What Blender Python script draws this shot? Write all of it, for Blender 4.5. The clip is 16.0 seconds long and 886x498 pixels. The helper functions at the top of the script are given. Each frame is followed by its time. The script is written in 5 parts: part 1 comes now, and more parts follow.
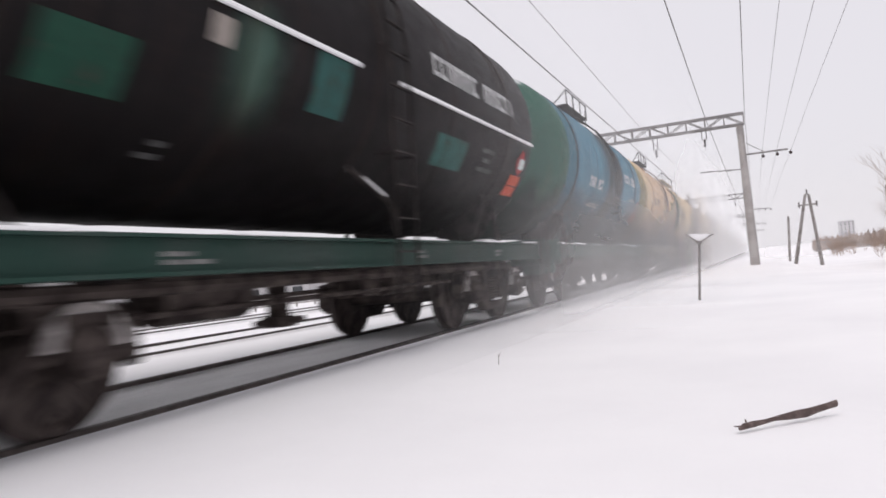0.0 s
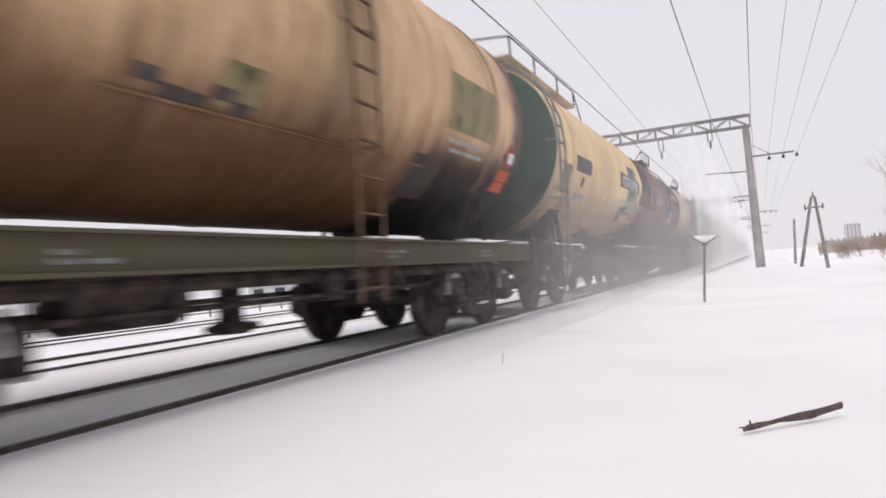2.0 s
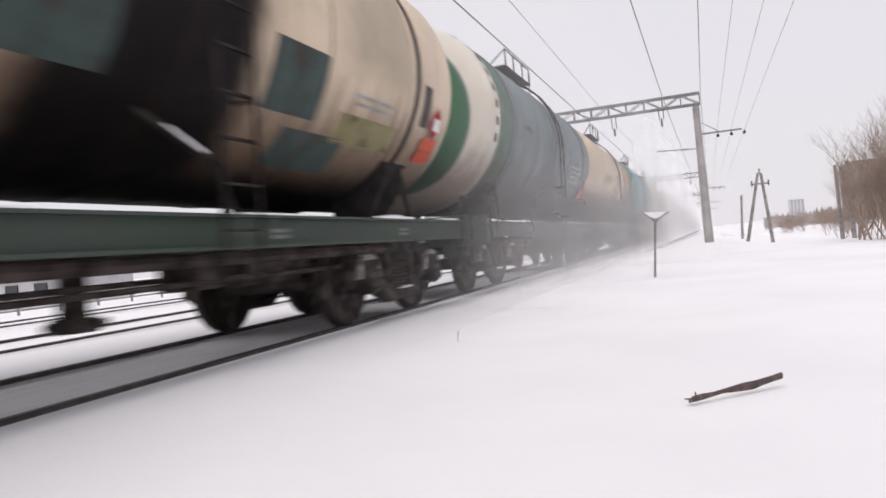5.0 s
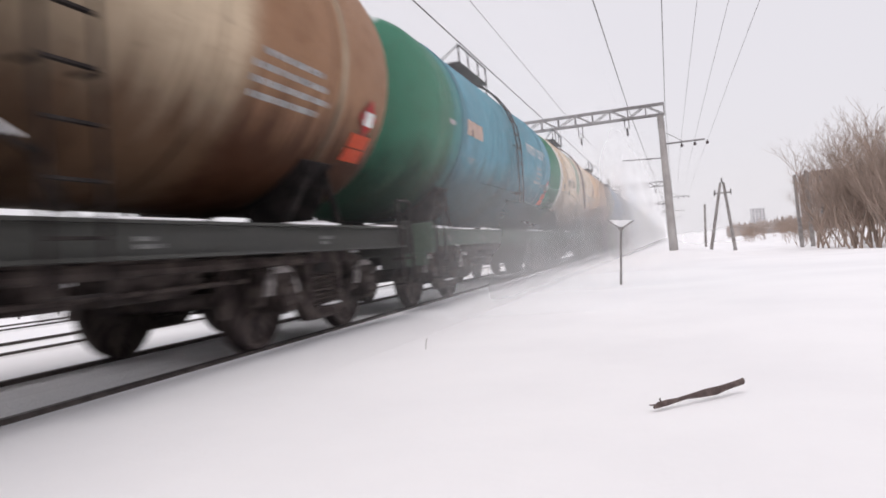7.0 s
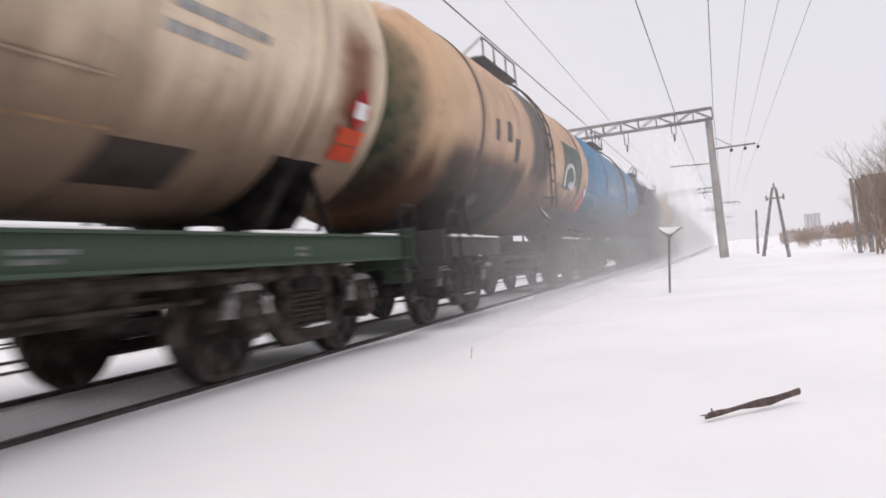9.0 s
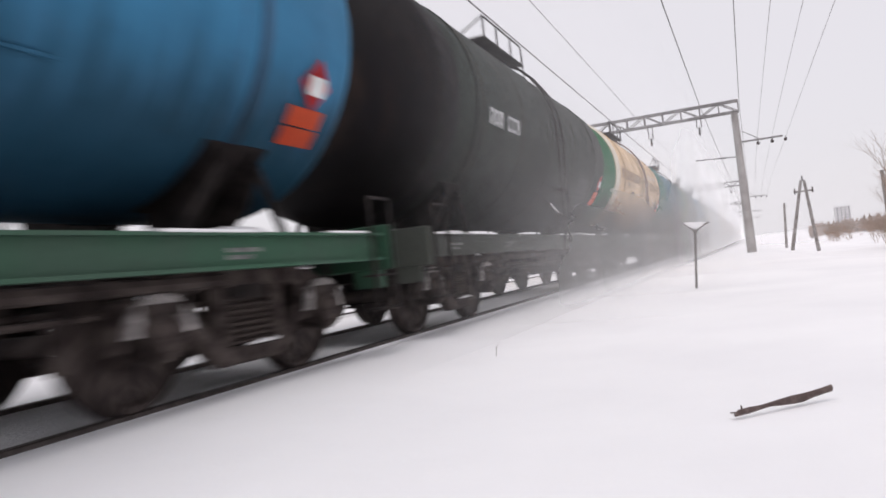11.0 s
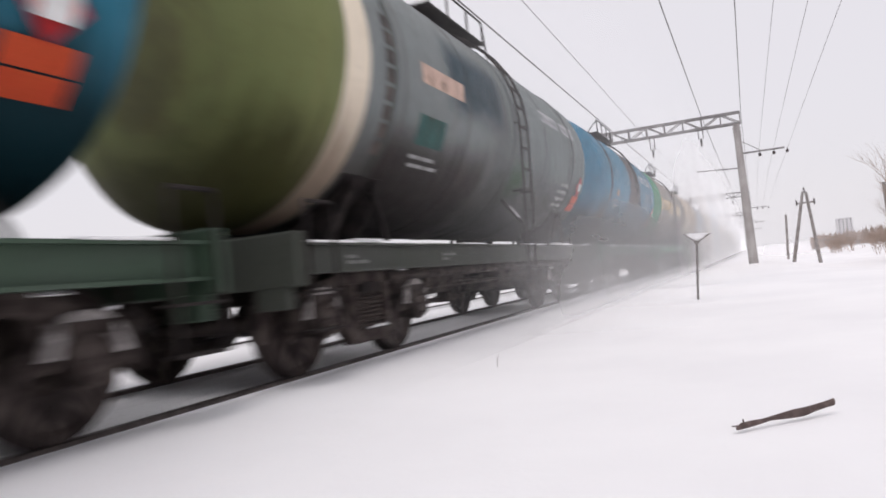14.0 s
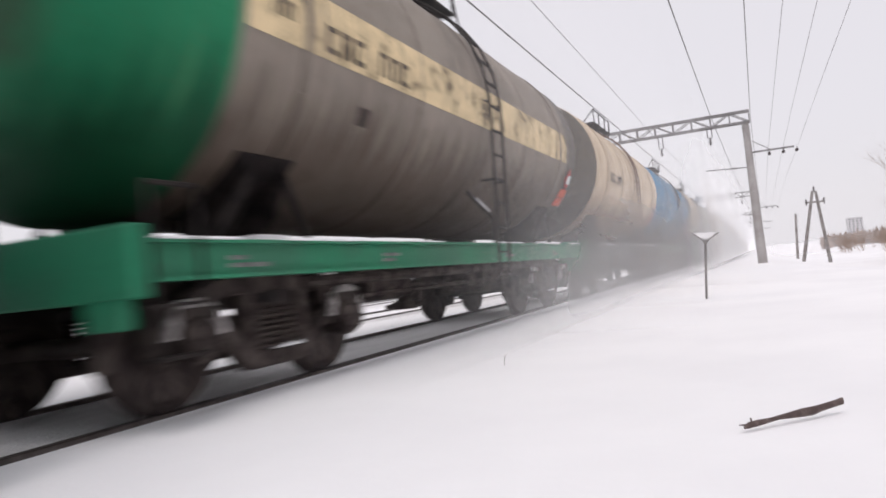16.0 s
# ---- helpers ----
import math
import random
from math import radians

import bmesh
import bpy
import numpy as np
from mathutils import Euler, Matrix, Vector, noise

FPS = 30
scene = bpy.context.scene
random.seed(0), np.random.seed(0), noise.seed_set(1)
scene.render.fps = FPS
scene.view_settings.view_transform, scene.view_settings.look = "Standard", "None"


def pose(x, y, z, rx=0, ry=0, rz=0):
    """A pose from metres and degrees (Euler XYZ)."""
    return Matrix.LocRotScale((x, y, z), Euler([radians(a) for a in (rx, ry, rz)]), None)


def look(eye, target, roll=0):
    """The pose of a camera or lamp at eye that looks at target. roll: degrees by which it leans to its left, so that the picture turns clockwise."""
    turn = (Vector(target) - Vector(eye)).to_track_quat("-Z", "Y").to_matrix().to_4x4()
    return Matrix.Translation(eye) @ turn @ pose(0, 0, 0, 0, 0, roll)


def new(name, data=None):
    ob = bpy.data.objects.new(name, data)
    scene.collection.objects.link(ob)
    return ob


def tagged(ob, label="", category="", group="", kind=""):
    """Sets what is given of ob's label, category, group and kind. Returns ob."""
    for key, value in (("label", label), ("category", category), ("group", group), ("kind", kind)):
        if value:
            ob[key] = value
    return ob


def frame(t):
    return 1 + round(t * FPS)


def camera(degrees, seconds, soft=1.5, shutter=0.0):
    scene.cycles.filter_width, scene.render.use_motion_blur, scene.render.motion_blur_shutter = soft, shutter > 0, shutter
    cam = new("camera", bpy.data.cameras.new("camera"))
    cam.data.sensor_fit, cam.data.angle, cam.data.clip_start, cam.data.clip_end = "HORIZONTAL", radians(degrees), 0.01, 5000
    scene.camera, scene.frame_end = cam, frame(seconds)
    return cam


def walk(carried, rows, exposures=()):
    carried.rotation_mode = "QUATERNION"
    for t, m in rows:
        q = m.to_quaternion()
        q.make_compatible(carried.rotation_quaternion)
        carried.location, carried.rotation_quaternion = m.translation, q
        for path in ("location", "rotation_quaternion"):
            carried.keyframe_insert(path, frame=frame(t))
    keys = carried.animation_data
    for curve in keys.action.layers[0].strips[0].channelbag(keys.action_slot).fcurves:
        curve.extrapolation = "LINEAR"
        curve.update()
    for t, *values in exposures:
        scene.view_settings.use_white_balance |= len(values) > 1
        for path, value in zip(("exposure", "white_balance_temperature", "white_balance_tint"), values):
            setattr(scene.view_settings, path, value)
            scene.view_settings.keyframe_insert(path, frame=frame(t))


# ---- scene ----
# ---------------------------------------------------------------- camera
EYE_Z = 0.72
TURNS = [  # seconds, yaw, pitch, roll, and sway to the side and up, of the hand-held camera
    (0.0, 23.34, 2.14, -5.02, -0.011, 0.003), (0.5, 23.43, 2.53, -4.82, -0.010, -0.000), (1.0, 23.73, 2.83, -4.70, -0.006, 0.004),
    (1.5, 23.74, 2.72, -4.60, -0.008, -0.005), (2.0, 23.70, 2.21, -4.65, -0.012, -0.004), (2.5, 23.59, 1.87, -4.65, -0.010, -0.003),
    (3.0, 23.83, 1.62, -4.76, -0.009, -0.000), (3.5, 23.12, 1.17, -4.75, -0.005, 0.003), (4.0, 21.23, 0.69, -4.64, -0.003, 0.001),
    (4.5, 20.32, 0.51, -4.89, 0.001, 0.003), (5.0, 20.33, 0.08, -5.14, 0.001, 0.001), (5.2, 20.63, 0.33, -5.10, 0.000, -0.000),
    (7.3, 17.54, 0.61, -5.08, 0.005, 0.001), (7.5, 17.98, 1.10, -5.21, 0.003, 0.000), (8.0, 19.19, 1.76, -5.42, 0.004, -0.002),
    (8.5, 20.48, 1.79, -5.51, 0.007, -0.000), (9.0, 21.27, 1.56, -5.53, 0.006, -0.003), (9.5, 21.97, 1.32, -5.35, 0.001, -0.008),
    (9.7, 22.44, 1.58, -5.36, 0.000, -0.004), (12.0, 23.27, 1.43, -6.17, 0.004, 0.001), (12.5, 23.39, 1.95, -5.89, 0.002, -0.001),
    (13.0, 23.48, 2.41, -5.86, 0.006, 0.004), (13.5, 23.39, 2.00, -5.65, 0.002, 0.001), (14.0, 23.21, 2.31, -5.73, 0.002, 0.008),
    (14.5, 23.38, 2.62, -5.52, 0.006, 0.000), (15.0, 23.28, 2.07, -5.57, 0.007, -0.001), (15.5, 23.90, 1.87, -5.80, 0.005, -0.000),
    (16.0, 23.84, 2.32, -5.66, 0.006, 0.002)]
cam = camera(64.1, 16.0, soft=1.7, shutter=0.4)
walk(cam, [(t, pose(sx, 0, EYE_Z + sz, 90 + p, 0, y) @ pose(0, 0, 0, 0, 0, r)) for t, y, p, r, sx, sz in TURNS],
     exposures=[(0.0, 0.0, 6500, 15), (16.0, 0.0, 6500, 15)])

# ---------------------------------------------------------------- overcast winter light
world = bpy.data.worlds.new("overcast_sky")
scene.world = world
world.use_nodes = True
wn, wl = world.node_tree.nodes, world.node_tree.links
wn.clear()
sky = wn.new("ShaderNodeTexSky")
sky.sky_type, sky.sun_disc = "NISHITA", False
sky.sun_elevation, sky.sun_rotation = radians(63), radians(180)
sky.dust_density = 4.0
dim = wn.new("ShaderNodeVectorMath")
dim.operation = "SCALE"
dim.inputs["Scale"].default_value = 0.10
wl.new(sky.outputs[0], dim.inputs[0])
cover = wn.new("ShaderNodeMix")            # an even cloud deck lies over the clear sky
cover.data_type = "RGBA"
cover.inputs["Factor"].default_value = 0.88
cover.inputs["B"].default_value = (0.86, 0.855, 0.875, 1)
wl.new(dim.outputs[0], cover.inputs["A"])
back = wn.new("ShaderNodeBackground")
wl.new(cover.outputs["Result"], back.inputs["Color"])
wo = wn.new("ShaderNodeOutputWorld")
wl.new(back.outputs[0], wo.inputs["Surface"])
sun = new("sun", bpy.data.lights.new("sun", "SUN"))
sun.data.energy, sun.data.angle, sun.data.color = 1.2, radians(40), (1.0, 0.98, 0.95)
sun.matrix_world = look((0, 0, 60), (-3, 30, 0))

# ---------------------------------------------------------------- materials
MATS = {}


def nodes_of(name, rough=0.7, metal=0.0):
    m = bpy.data.materials.new(name)
    m.use_nodes = True
    b = m.node_tree.nodes["Principled BSDF"]
    b.inputs["Roughness"].default_value, b.inputs["Metallic"].default_value = rough, metal
    return m, m.node_tree.nodes, m.node_tree.links, b


def coords(n, l, scale=(1, 1, 1), kind="Object"):
    c = n.new("ShaderNodeTexCoord")
    mp = n.new("ShaderNodeMapping")
    mp.inputs["Scale"].default_value = scale
    l.new(c.outputs[kind], mp.inputs["Vector"])
    return mp.outputs[0]


def noise_of(n, l, vec, scale, detail=4, rough=0.55):
    t = n.new("ShaderNodeTexNoise")
    t.inputs["Scale"].default_value, t.inputs["Detail"].default_value, t.inputs["Roughness"].default_value = scale, detail, rough
    l.new(vec, t.inputs["Vector"])
    return t.outputs["Fac"]


def ramp_of(n, l, fac, a, b):
    r = n.new("ShaderNodeMapRange")
    r.interpolation_type = "SMOOTHSTEP"
    r.inputs["From Min"].default_value, r.inputs["From Max"].default_value = a, b
    l.new(fac, r.inputs["Value"])
    return r.outputs["Result"]


def math_of(n, l, op, a, b):
    m = n.new("ShaderNodeMath")
    m.operation = op
    for i, v in enumerate((a, b)):
        if isinstance(v, (int, float)):
            m.inputs[i].default_value = v
        else:
            l.new(v, m.inputs[i])
    return m.outputs[0]


def mix_of(n, l, fac, a, b):
    m = n.new("ShaderNodeMix")
    m.data_type = "RGBA"
    if isinstance(fac, (int, float)):
        m.inputs["Factor"].default_value = fac
    else:
        l.new(fac, m.inputs["Factor"])
    for key, v in (("A", a), ("B", b)):
        if isinstance(v, tuple):
            m.inputs[key].default_value = (*v[:3], 1)
        else:
            l.new(v, m.inputs[key])
    return m.outputs["Result"]


def film_of(n, l, fac, a, tint):
    """A thin film, soiling and painted belly shade alike, which dims what lies under it."""
    m = n.new("ShaderNodeMix")
    m.data_type, m.blend_type = "RGBA", "MULTIPLY"
    l.new(fac, m.inputs["Factor"])
    l.new(a, m.inputs["A"])
    m.inputs["B"].default_value = (*tint, 1)
    return m.outputs["Result"]


def bump_of(n, l, b, fac, strength, dist):
    u = n.new("ShaderNodeBump")
    u.inputs["Strength"].default_value, u.inputs["Distance"].default_value = strength, dist
    l.new(fac, u.inputs["Height"])
    l.new(u.outputs[0], b.inputs["Normal"])


def plain(name, col, col2=None, scale=3.0, rough=0.7, metal=0.0, bump=0.3, dist=0.004, spec=0.5):
    """A worn surface: two tones in large patches and fine grain."""
    if name in MATS:
        return MATS[name]
    m, n, l, b = nodes_of(name, rough, metal)
    v = coords(n, l)
    big, fine = noise_of(n, l, v, scale), noise_of(n, l, v, scale * 12, 3)
    c2 = col2 or tuple(x * 0.6 for x in col)
    c = mix_of(n, l, ramp_of(n, l, big, 0.38, 0.66), col, c2)
    c = mix_of(n, l, math_of(n, l, "MULTIPLY", ramp_of(n, l, fine, 0.45, 0.8), 0.35), c, tuple(x * 0.45 for x in col))
    l.new(c, b.inputs["Base Color"])
    b.inputs["Specular IOR Level"].default_value = min(spec, 0.25) if metal < 0.2 else 0.5
    bump_of(n, l, b, fine, bump, dist)
    MATS[name] = m
    return m


def snow_material():
    m, n, l, b = nodes_of("snow", 0.85)
    v = coords(n, l)
    big, mid, fine = noise_of(n, l, v, 0.35, 5), noise_of(n, l, v, 2.2, 4), noise_of(n, l, v, 45, 3)
    c = mix_of(n, l, ramp_of(n, l, big, 0.35, 0.7), (0.86, 0.855, 0.865), (0.80, 0.795, 0.81))
    l.new(c, b.inputs["Base Color"])
    h = math_of(n, l, "ADD", math_of(n, l, "MULTIPLY", mid, 1.0), math_of(n, l, "MULTIPLY", fine, 0.08))
    bump_of(n, l, b, h, 0.25, 0.05)
    b.inputs["Specular IOR Level"].default_value = 0.15
    return m


def dusty_bed():
    m, n, l, b = nodes_of("packed_snow_and_ballast", 0.9)
    v = coords(n, l, (1, 0.25, 1))
    big, fine = noise_of(n, l, v, 2.5, 5), noise_of(n, l, coords(n, l), 30, 3)
    c = mix_of(n, l, ramp_of(n, l, big, 0.4, 0.7), (0.88, 0.87, 0.87), (0.76, 0.745, 0.745))
    c = mix_of(n, l, math_of(n, l, "MULTIPLY", ramp_of(n, l, fine, 0.55, 0.75), 0.3), c, (0.42, 0.40, 0.39))
    l.new(c, b.inputs["Base Color"])
    bump_of(n, l, b, fine, 0.6, 0.03)
    return m


SNOW, BED = snow_material(), dusty_bed()
IRON = plain("dark_oily_iron", (0.013, 0.010, 0.010), (0.034, 0.028, 0.026), 4, 0.75, 0.0, spec=0.15)
CAST = plain("dirty_cast_iron", (0.022, 0.016, 0.015), (0.085, 0.068, 0.062), 6, 0.8, 0.0, spec=0.15)
FROST = plain("frosted_iron", (0.50, 0.47, 0.46), (0.17, 0.15, 0.145), 9, 0.85, 0.0)
WHEEL = plain("wheel_steel", (0.024, 0.017, 0.016), (0.075, 0.058, 0.053), 5, 0.65, 0.0, spec=0.2)
RAIL = plain("rail_steel", (0.055, 0.045, 0.042), (0.09, 0.075, 0.07), 8, 0.5, 0.6)
CONCRETE = plain("mast_concrete", (0.42, 0.40, 0.39), (0.33, 0.31, 0.30), 1.5, 0.9)
STEEL = plain("galvanised_steel", (0.30, 0.29, 0.29), (0.20, 0.19, 0.19), 3, 0.6, 0.5)
WIRE = plain("wire_copper_dark", (0.12, 0.11, 0.11), (0.08, 0.07, 0.07), 3, 0.5, 0.6)
INSUL = plain("insulator_dark", (0.10, 0.08, 0.08), (0.06, 0.05, 0.05), 9, 0.3)
POLEWOOD = plain("weathered_pole_wood", (0.33, 0.31, 0.30), (0.22, 0.20, 0.19), 3, 0.9)
BARK = plain("dry_bark", (0.15, 0.115, 0.09), (0.10, 0.08, 0.065), 5, 0.95)
TWIGS = plain("twig_bark", (0.40, 0.31, 0.26), (0.30, 0.235, 0.195), 1.2, 0.95)
BRICK = plain("brown_brickwork", (0.27, 0.20, 0.16), (0.22, 0.16, 0.13), 0.4, 0.9)
GLASS = plain("dark_window_glass", (0.05, 0.055, 0.06), (0.08, 0.085, 0.09), 1, 0.15)
PANEL = plain("concrete_panel", (0.55, 0.54, 0.55), (0.48, 0.47, 0.48), 0.3, 0.9)
ORANGE = plain("hazard_orange", (0.85, 0.13, 0.045), (0.75, 0.10, 0.04), 3, 0.5)
REDPAINT = plain("placard_red", (0.62, 0.035, 0.04), (0.5, 0.03, 0.035), 3, 0.5)
WHITE = plain("sign_white", (0.78, 0.77, 0.76), (0.62, 0.61, 0.60), 4, 0.6)
BLACKLET = plain("stencil_dark_paint", (0.055, 0.045, 0.04), (0.10, 0.08, 0.07), 5, 0.7)
WHITELET = plain("stencil_white_paint", (0.62, 0.62, 0.62), (0.42, 0.42, 0.43), 5, 0.7)
FADED = plain("faded_stencil_paint", (0.26, 0.26, 0.25), (0.10, 0.10, 0.10), 7, 0.8)
SIGNGREY = plain("sign_back_metal", (0.16, 0.145, 0.14), (0.26, 0.24, 0.23), 6, 0.6, 0.4)

# ---------------------------------------------------------------- mesh helpers


def box(bm, c, s, rot=None):
    r = bmesh.ops.create_cube(bm, size=1)
    m = Matrix.Translation(c) @ (rot or Matrix()) @ Matrix.Diagonal((*s, 1))
    bmesh.ops.transform(bm, matrix=m, verts=r["verts"])
    return r["verts"]


def tube(bm, p, q, r, seg=8, r2=None):
    p, q = Vector(p), Vector(q)
    d = q - p
    g = bmesh.ops.create_cone(bm, cap_ends=True, segments=seg, radius1=r, radius2=r if r2 is None else r2, depth=d.length)
    bmesh.ops.transform(bm, matrix=Matrix.Translation((p + q) / 2) @ d.to_track_quat("Z", "Y").to_matrix().to_4x4(), verts=g["verts"])


def lathe(bm, prof, axis="y", seg=32, at=(0, 0, 0)):
    """Turns (along, radius) pairs round an axis."""
    rings = []
    for a, r in prof:
        ring = []
        for i in range(seg):
            w = 2 * math.pi * i / seg
            u, v = r * math.cos(w), r * math.sin(w)
            co = (u, a, v) if axis == "y" else (a, u, v) if axis == "x" else (u, v, a)
            ring.append(bm.verts.new(Vector(co) + Vector(at)))
        rings.append(ring)
    for A, B in zip(rings, rings[1:]):
        for i in range(seg):
            j = (i + 1) % seg
            bm.faces.new((A[i], A[j], B[j], B[i]))
    bm.faces.new(rings[0])
    bm.faces.new(rings[-1])


def finish(bm, name, mat, smooth=True, bevel=0.0):
    if bevel:
        bmesh.ops.bevel(bm, geom=bm.edges[:], offset=bevel, segments=1, affect="EDGES")
    bmesh.ops.recalc_face_normals(bm, faces=bm.faces[:])
    me = bpy.data.meshes.new(name)
    bm.to_mesh(me)
    bm.free()
    me.materials.append(mat)
    if smooth:
        me.shade_smooth()
        me.set_sharp_from_angle(angle=radians(35))
    return me


def part(name, bm, material, parent, label="", bevel=0.0):
    ob = new(name, finish(bm, name, material, True, bevel))
    ob.parent = parent
    return tagged(ob, label)


def thing(name, bm, material, label, category, group="", kind="", m=None, bevel=0.0):
    ob = new(name, finish(bm, name, material, True, bevel))
    if m is not None:
        ob.matrix_basis = m
    return tagged(ob, label, category, group, kind)


def base(name, label, category, group="", m=None):
    ob = new(name)
    if m is not None:
        ob.matrix_basis = m
    return tagged(ob, label, category, group)


# ---------------------------------------------------------------- the snow field and the tracks
TRACK_X = -4.54          # middle of the train's track
GAUGE = 0.797            # rail middle from track middle
TRACKS = (TRACK_X, TRACK_X - 4.1, TRACK_X - 9.4)


def smooth(a, b, x):
    t = min(1, max(0, (x - a) / (b - a)))
    return t * t * (3 - 2 * t)


def ground_z(x, y):
    z = -0.02 - 0.0045 * min(max(y, 0), 200)
    z -= 0.55 * smooth(0.6, 4.5, x) * smooth(12, 45, y)
    z -= 0.35 * smooth(7, 12, x)
    z += 0.9 * smooth(9, 14, x) * smooth(25, 60, y)
    if x < -20:
        z -= 0.4 * smooth(-20, -30, x)
    z += 0.030 * noise.noise(Vector((x * 0.5, y * 0.25, 3.1))) * smooth(-3.6, -2.6, x) + 0.06 * noise.noise(Vector((x * 0.12, y * 0.1, 7.7))) * smooth(-3, 0, x)
    if x > -3.66:                                     # a low drift along the rail
        z += 0.03 * math.exp(-((x + 3.2) / 0.5) ** 2)
    for c, deep in zip(TRACKS, (0.06, 0.05, 0.04)):
        o = abs(x - c)
        if o < 0.77:
            z = -deep + 0.012 * noise.noise(Vector((x * 6, y * 0.7, c)))
        elif o < 0.845:
            z = -0.03
    if x < -3.6:
        z = max(z, -0.16) if x > -20 else z
    if -30 < x <= -3.6 and y > 0:
        z = max(z, -0.12)
    return z


def build_ground():
    xs = [-900, -500, -300, -200, -140, -100, -70, -50, -40, -32, -26, -22, -18]
    xs += [c + o for c in TRACKS for o in (-1.7, -1.3, -1.05, -0.85, -0.84, -0.78, -0.75, -0.5, -0.25, 0, 0.25, 0.5, 0.75, 0.78, 0.84, 0.85, 1.05, 1.3)]
    xs += [-3.4 + 0.16 * i for i in range(46)] + [4.2 + 0.5 * i for i in range(24)]
    xs += [17, 19, 22, 26, 32, 40, 52, 70, 100, 140, 200, 300, 450, 700, 1100]
    xs = sorted(set(round(x, 3) for x in xs))
    ys = [-120, -60, -30, -15, -8, -4] + [-2 + 0.22 * i for i in range(100)] + [20 + 0.8 * i for i in range(60)]
    ys += [69, 72, 76, 80, 86, 92, 100, 110, 122, 136, 155, 180, 220, 280, 360, 500, 700, 1000, 1500, 2200, 3200]
    verts = [(x, y, ground_z(x, y)) for y in ys for x in xs]
    w = len(xs)
    faces = [(j * w + i, j * w + i + 1, (j + 1) * w + i + 1, (j + 1) * w + i) for j in range(len(ys) - 1) for i in range(w - 1)]
    me = bpy.data.meshes.new("ground")
    me.from_pydata(verts, [], faces)
    me.materials.append(SNOW)
    me.materials.append(BED)
    bed = [1 if abs((xs[i] + xs[i + 1]) / 2 - TRACK_X) < 0.77 else 0 for j in range(len(ys) - 1) for i in range(w - 1)]
    me.polygons.foreach_set("material_index", bed)
    me.shade_smooth()
    tagged(new("ground", me), "wind-packed snow field with dusty packed snow between the rails", "ground", kind="structure")


def rail_mesh(length):
    bm = bmesh.new()
    prof = [(-0.075, -0.18), (0.075, -0.18), (0.075, -0.165), (0.012, -0.14), (0.012, -0.05), (0.037, -0.04), (0.037, -0.008), (0.028, 0), (-0.028, 0), (-0.037, -0.008),
            (-0.037, -0.04), (-0.012, -0.05), (-0.012, -0.14), (-0.075, -0.165)]
    a = [bm.verts.new((x, 0, z)) for x, z in prof]
    b = [bm.verts.new((x, length, z)) for x, z in prof]
    for i in range(len(prof)):
        j = (i + 1) % len(prof)
        bm.faces.new((a[i], a[j], b[j], b[i]))
    bm.faces.new(a), bm.faces.new(b)
    return finish(bm, "rail", RAIL)


def build_tracks():
    me = rail_mesh(420)
    for c in TRACKS:
        for s in (-1, 1):
            ob = new("rail", me)
            ob.matrix_basis = pose(c + s * GAUGE, -60, 0.004)
            tagged(ob, "worn dark steel rail half buried in snow", "rail", "rails of the snowy tracks", "structure")


build_ground()
build_tracks()

# ---------------------------------------------------------------- tank wagons
CAR, R, ZC, HALF = 12.02, 1.58, 2.93, 5.42      # length over couplers, shell radius, shell axis height, half shell length
MESH = {}


def cached(key, make):
    if key not in MESH:
        MESH[key] = make()
    return MESH[key]


def shell_mesh():
    bm = bmesh.new()
    prof = [(-HALF, 0.02), (-HALF + 0.015, 0.35), (-HALF + 0.05, 0.75), (-HALF + 0.11, 1.08), (-HALF + 0.19, 1.32), (-HALF + 0.29, 1.48), (-HALF + 0.40, 1.56), (-HALF + 0.50, R)]
    for y in (-3.6, -1.8, 0, 1.8, 3.6):               # welded courses
        prof += [(y - 0.02, R), (y - 0.012, R + 0.007), (y + 0.012, R + 0.007), (y + 0.02, R)]
    prof += [(-a, r) for a, r in reversed(prof[:8])]
    lathe(bm, prof, "y", 72, (0, 0, 0))
    return finish(bm, "tank_shell", IRON)


def band_mesh():
    bm = bmesh.new()
    rings = []
    for y, r in ((-0.05, R + 0.002), (-0.05, R + 0.016), (0.05, R + 0.016), (0.05, R + 0.002)):
        rings.append([bm.verts.new((r * math.cos(w), y, r * math.sin(w))) for w in [radians(-52 + 284 * i / 60) for i in range(61)]])
    for A, B in zip(rings, rings[1:]):
        for i in range(60):
            bm.faces.new((A[i], A[i + 1], B[i + 1], B[i]))
    return finish(bm, "strap", IRON)


def patch_into(bm, y0, y1, a0, a1, lift=0.005, n=8):
    """A sheet that lies on the shell between two stations and two angles (0 is level, 90 is up)."""
    low = [bm.verts.new(((R + lift) * math.cos(radians(a0 + (a1 - a0) * i / n)), y0, (R + lift) * math.sin(radians(a0 + (a1 - a0) * i / n)))) for i in range(n + 1)]
    top = [bm.verts.new(((R + lift) * math.cos(radians(a0 + (a1 - a0) * i / n)), y1, (R + lift) * math.sin(radians(a0 + (a1 - a0) * i / n)))) for i in range(n + 1)]
    for i in range(n):
        bm.faces.new((low[i], low[i + 1], top[i + 1], top[i]))


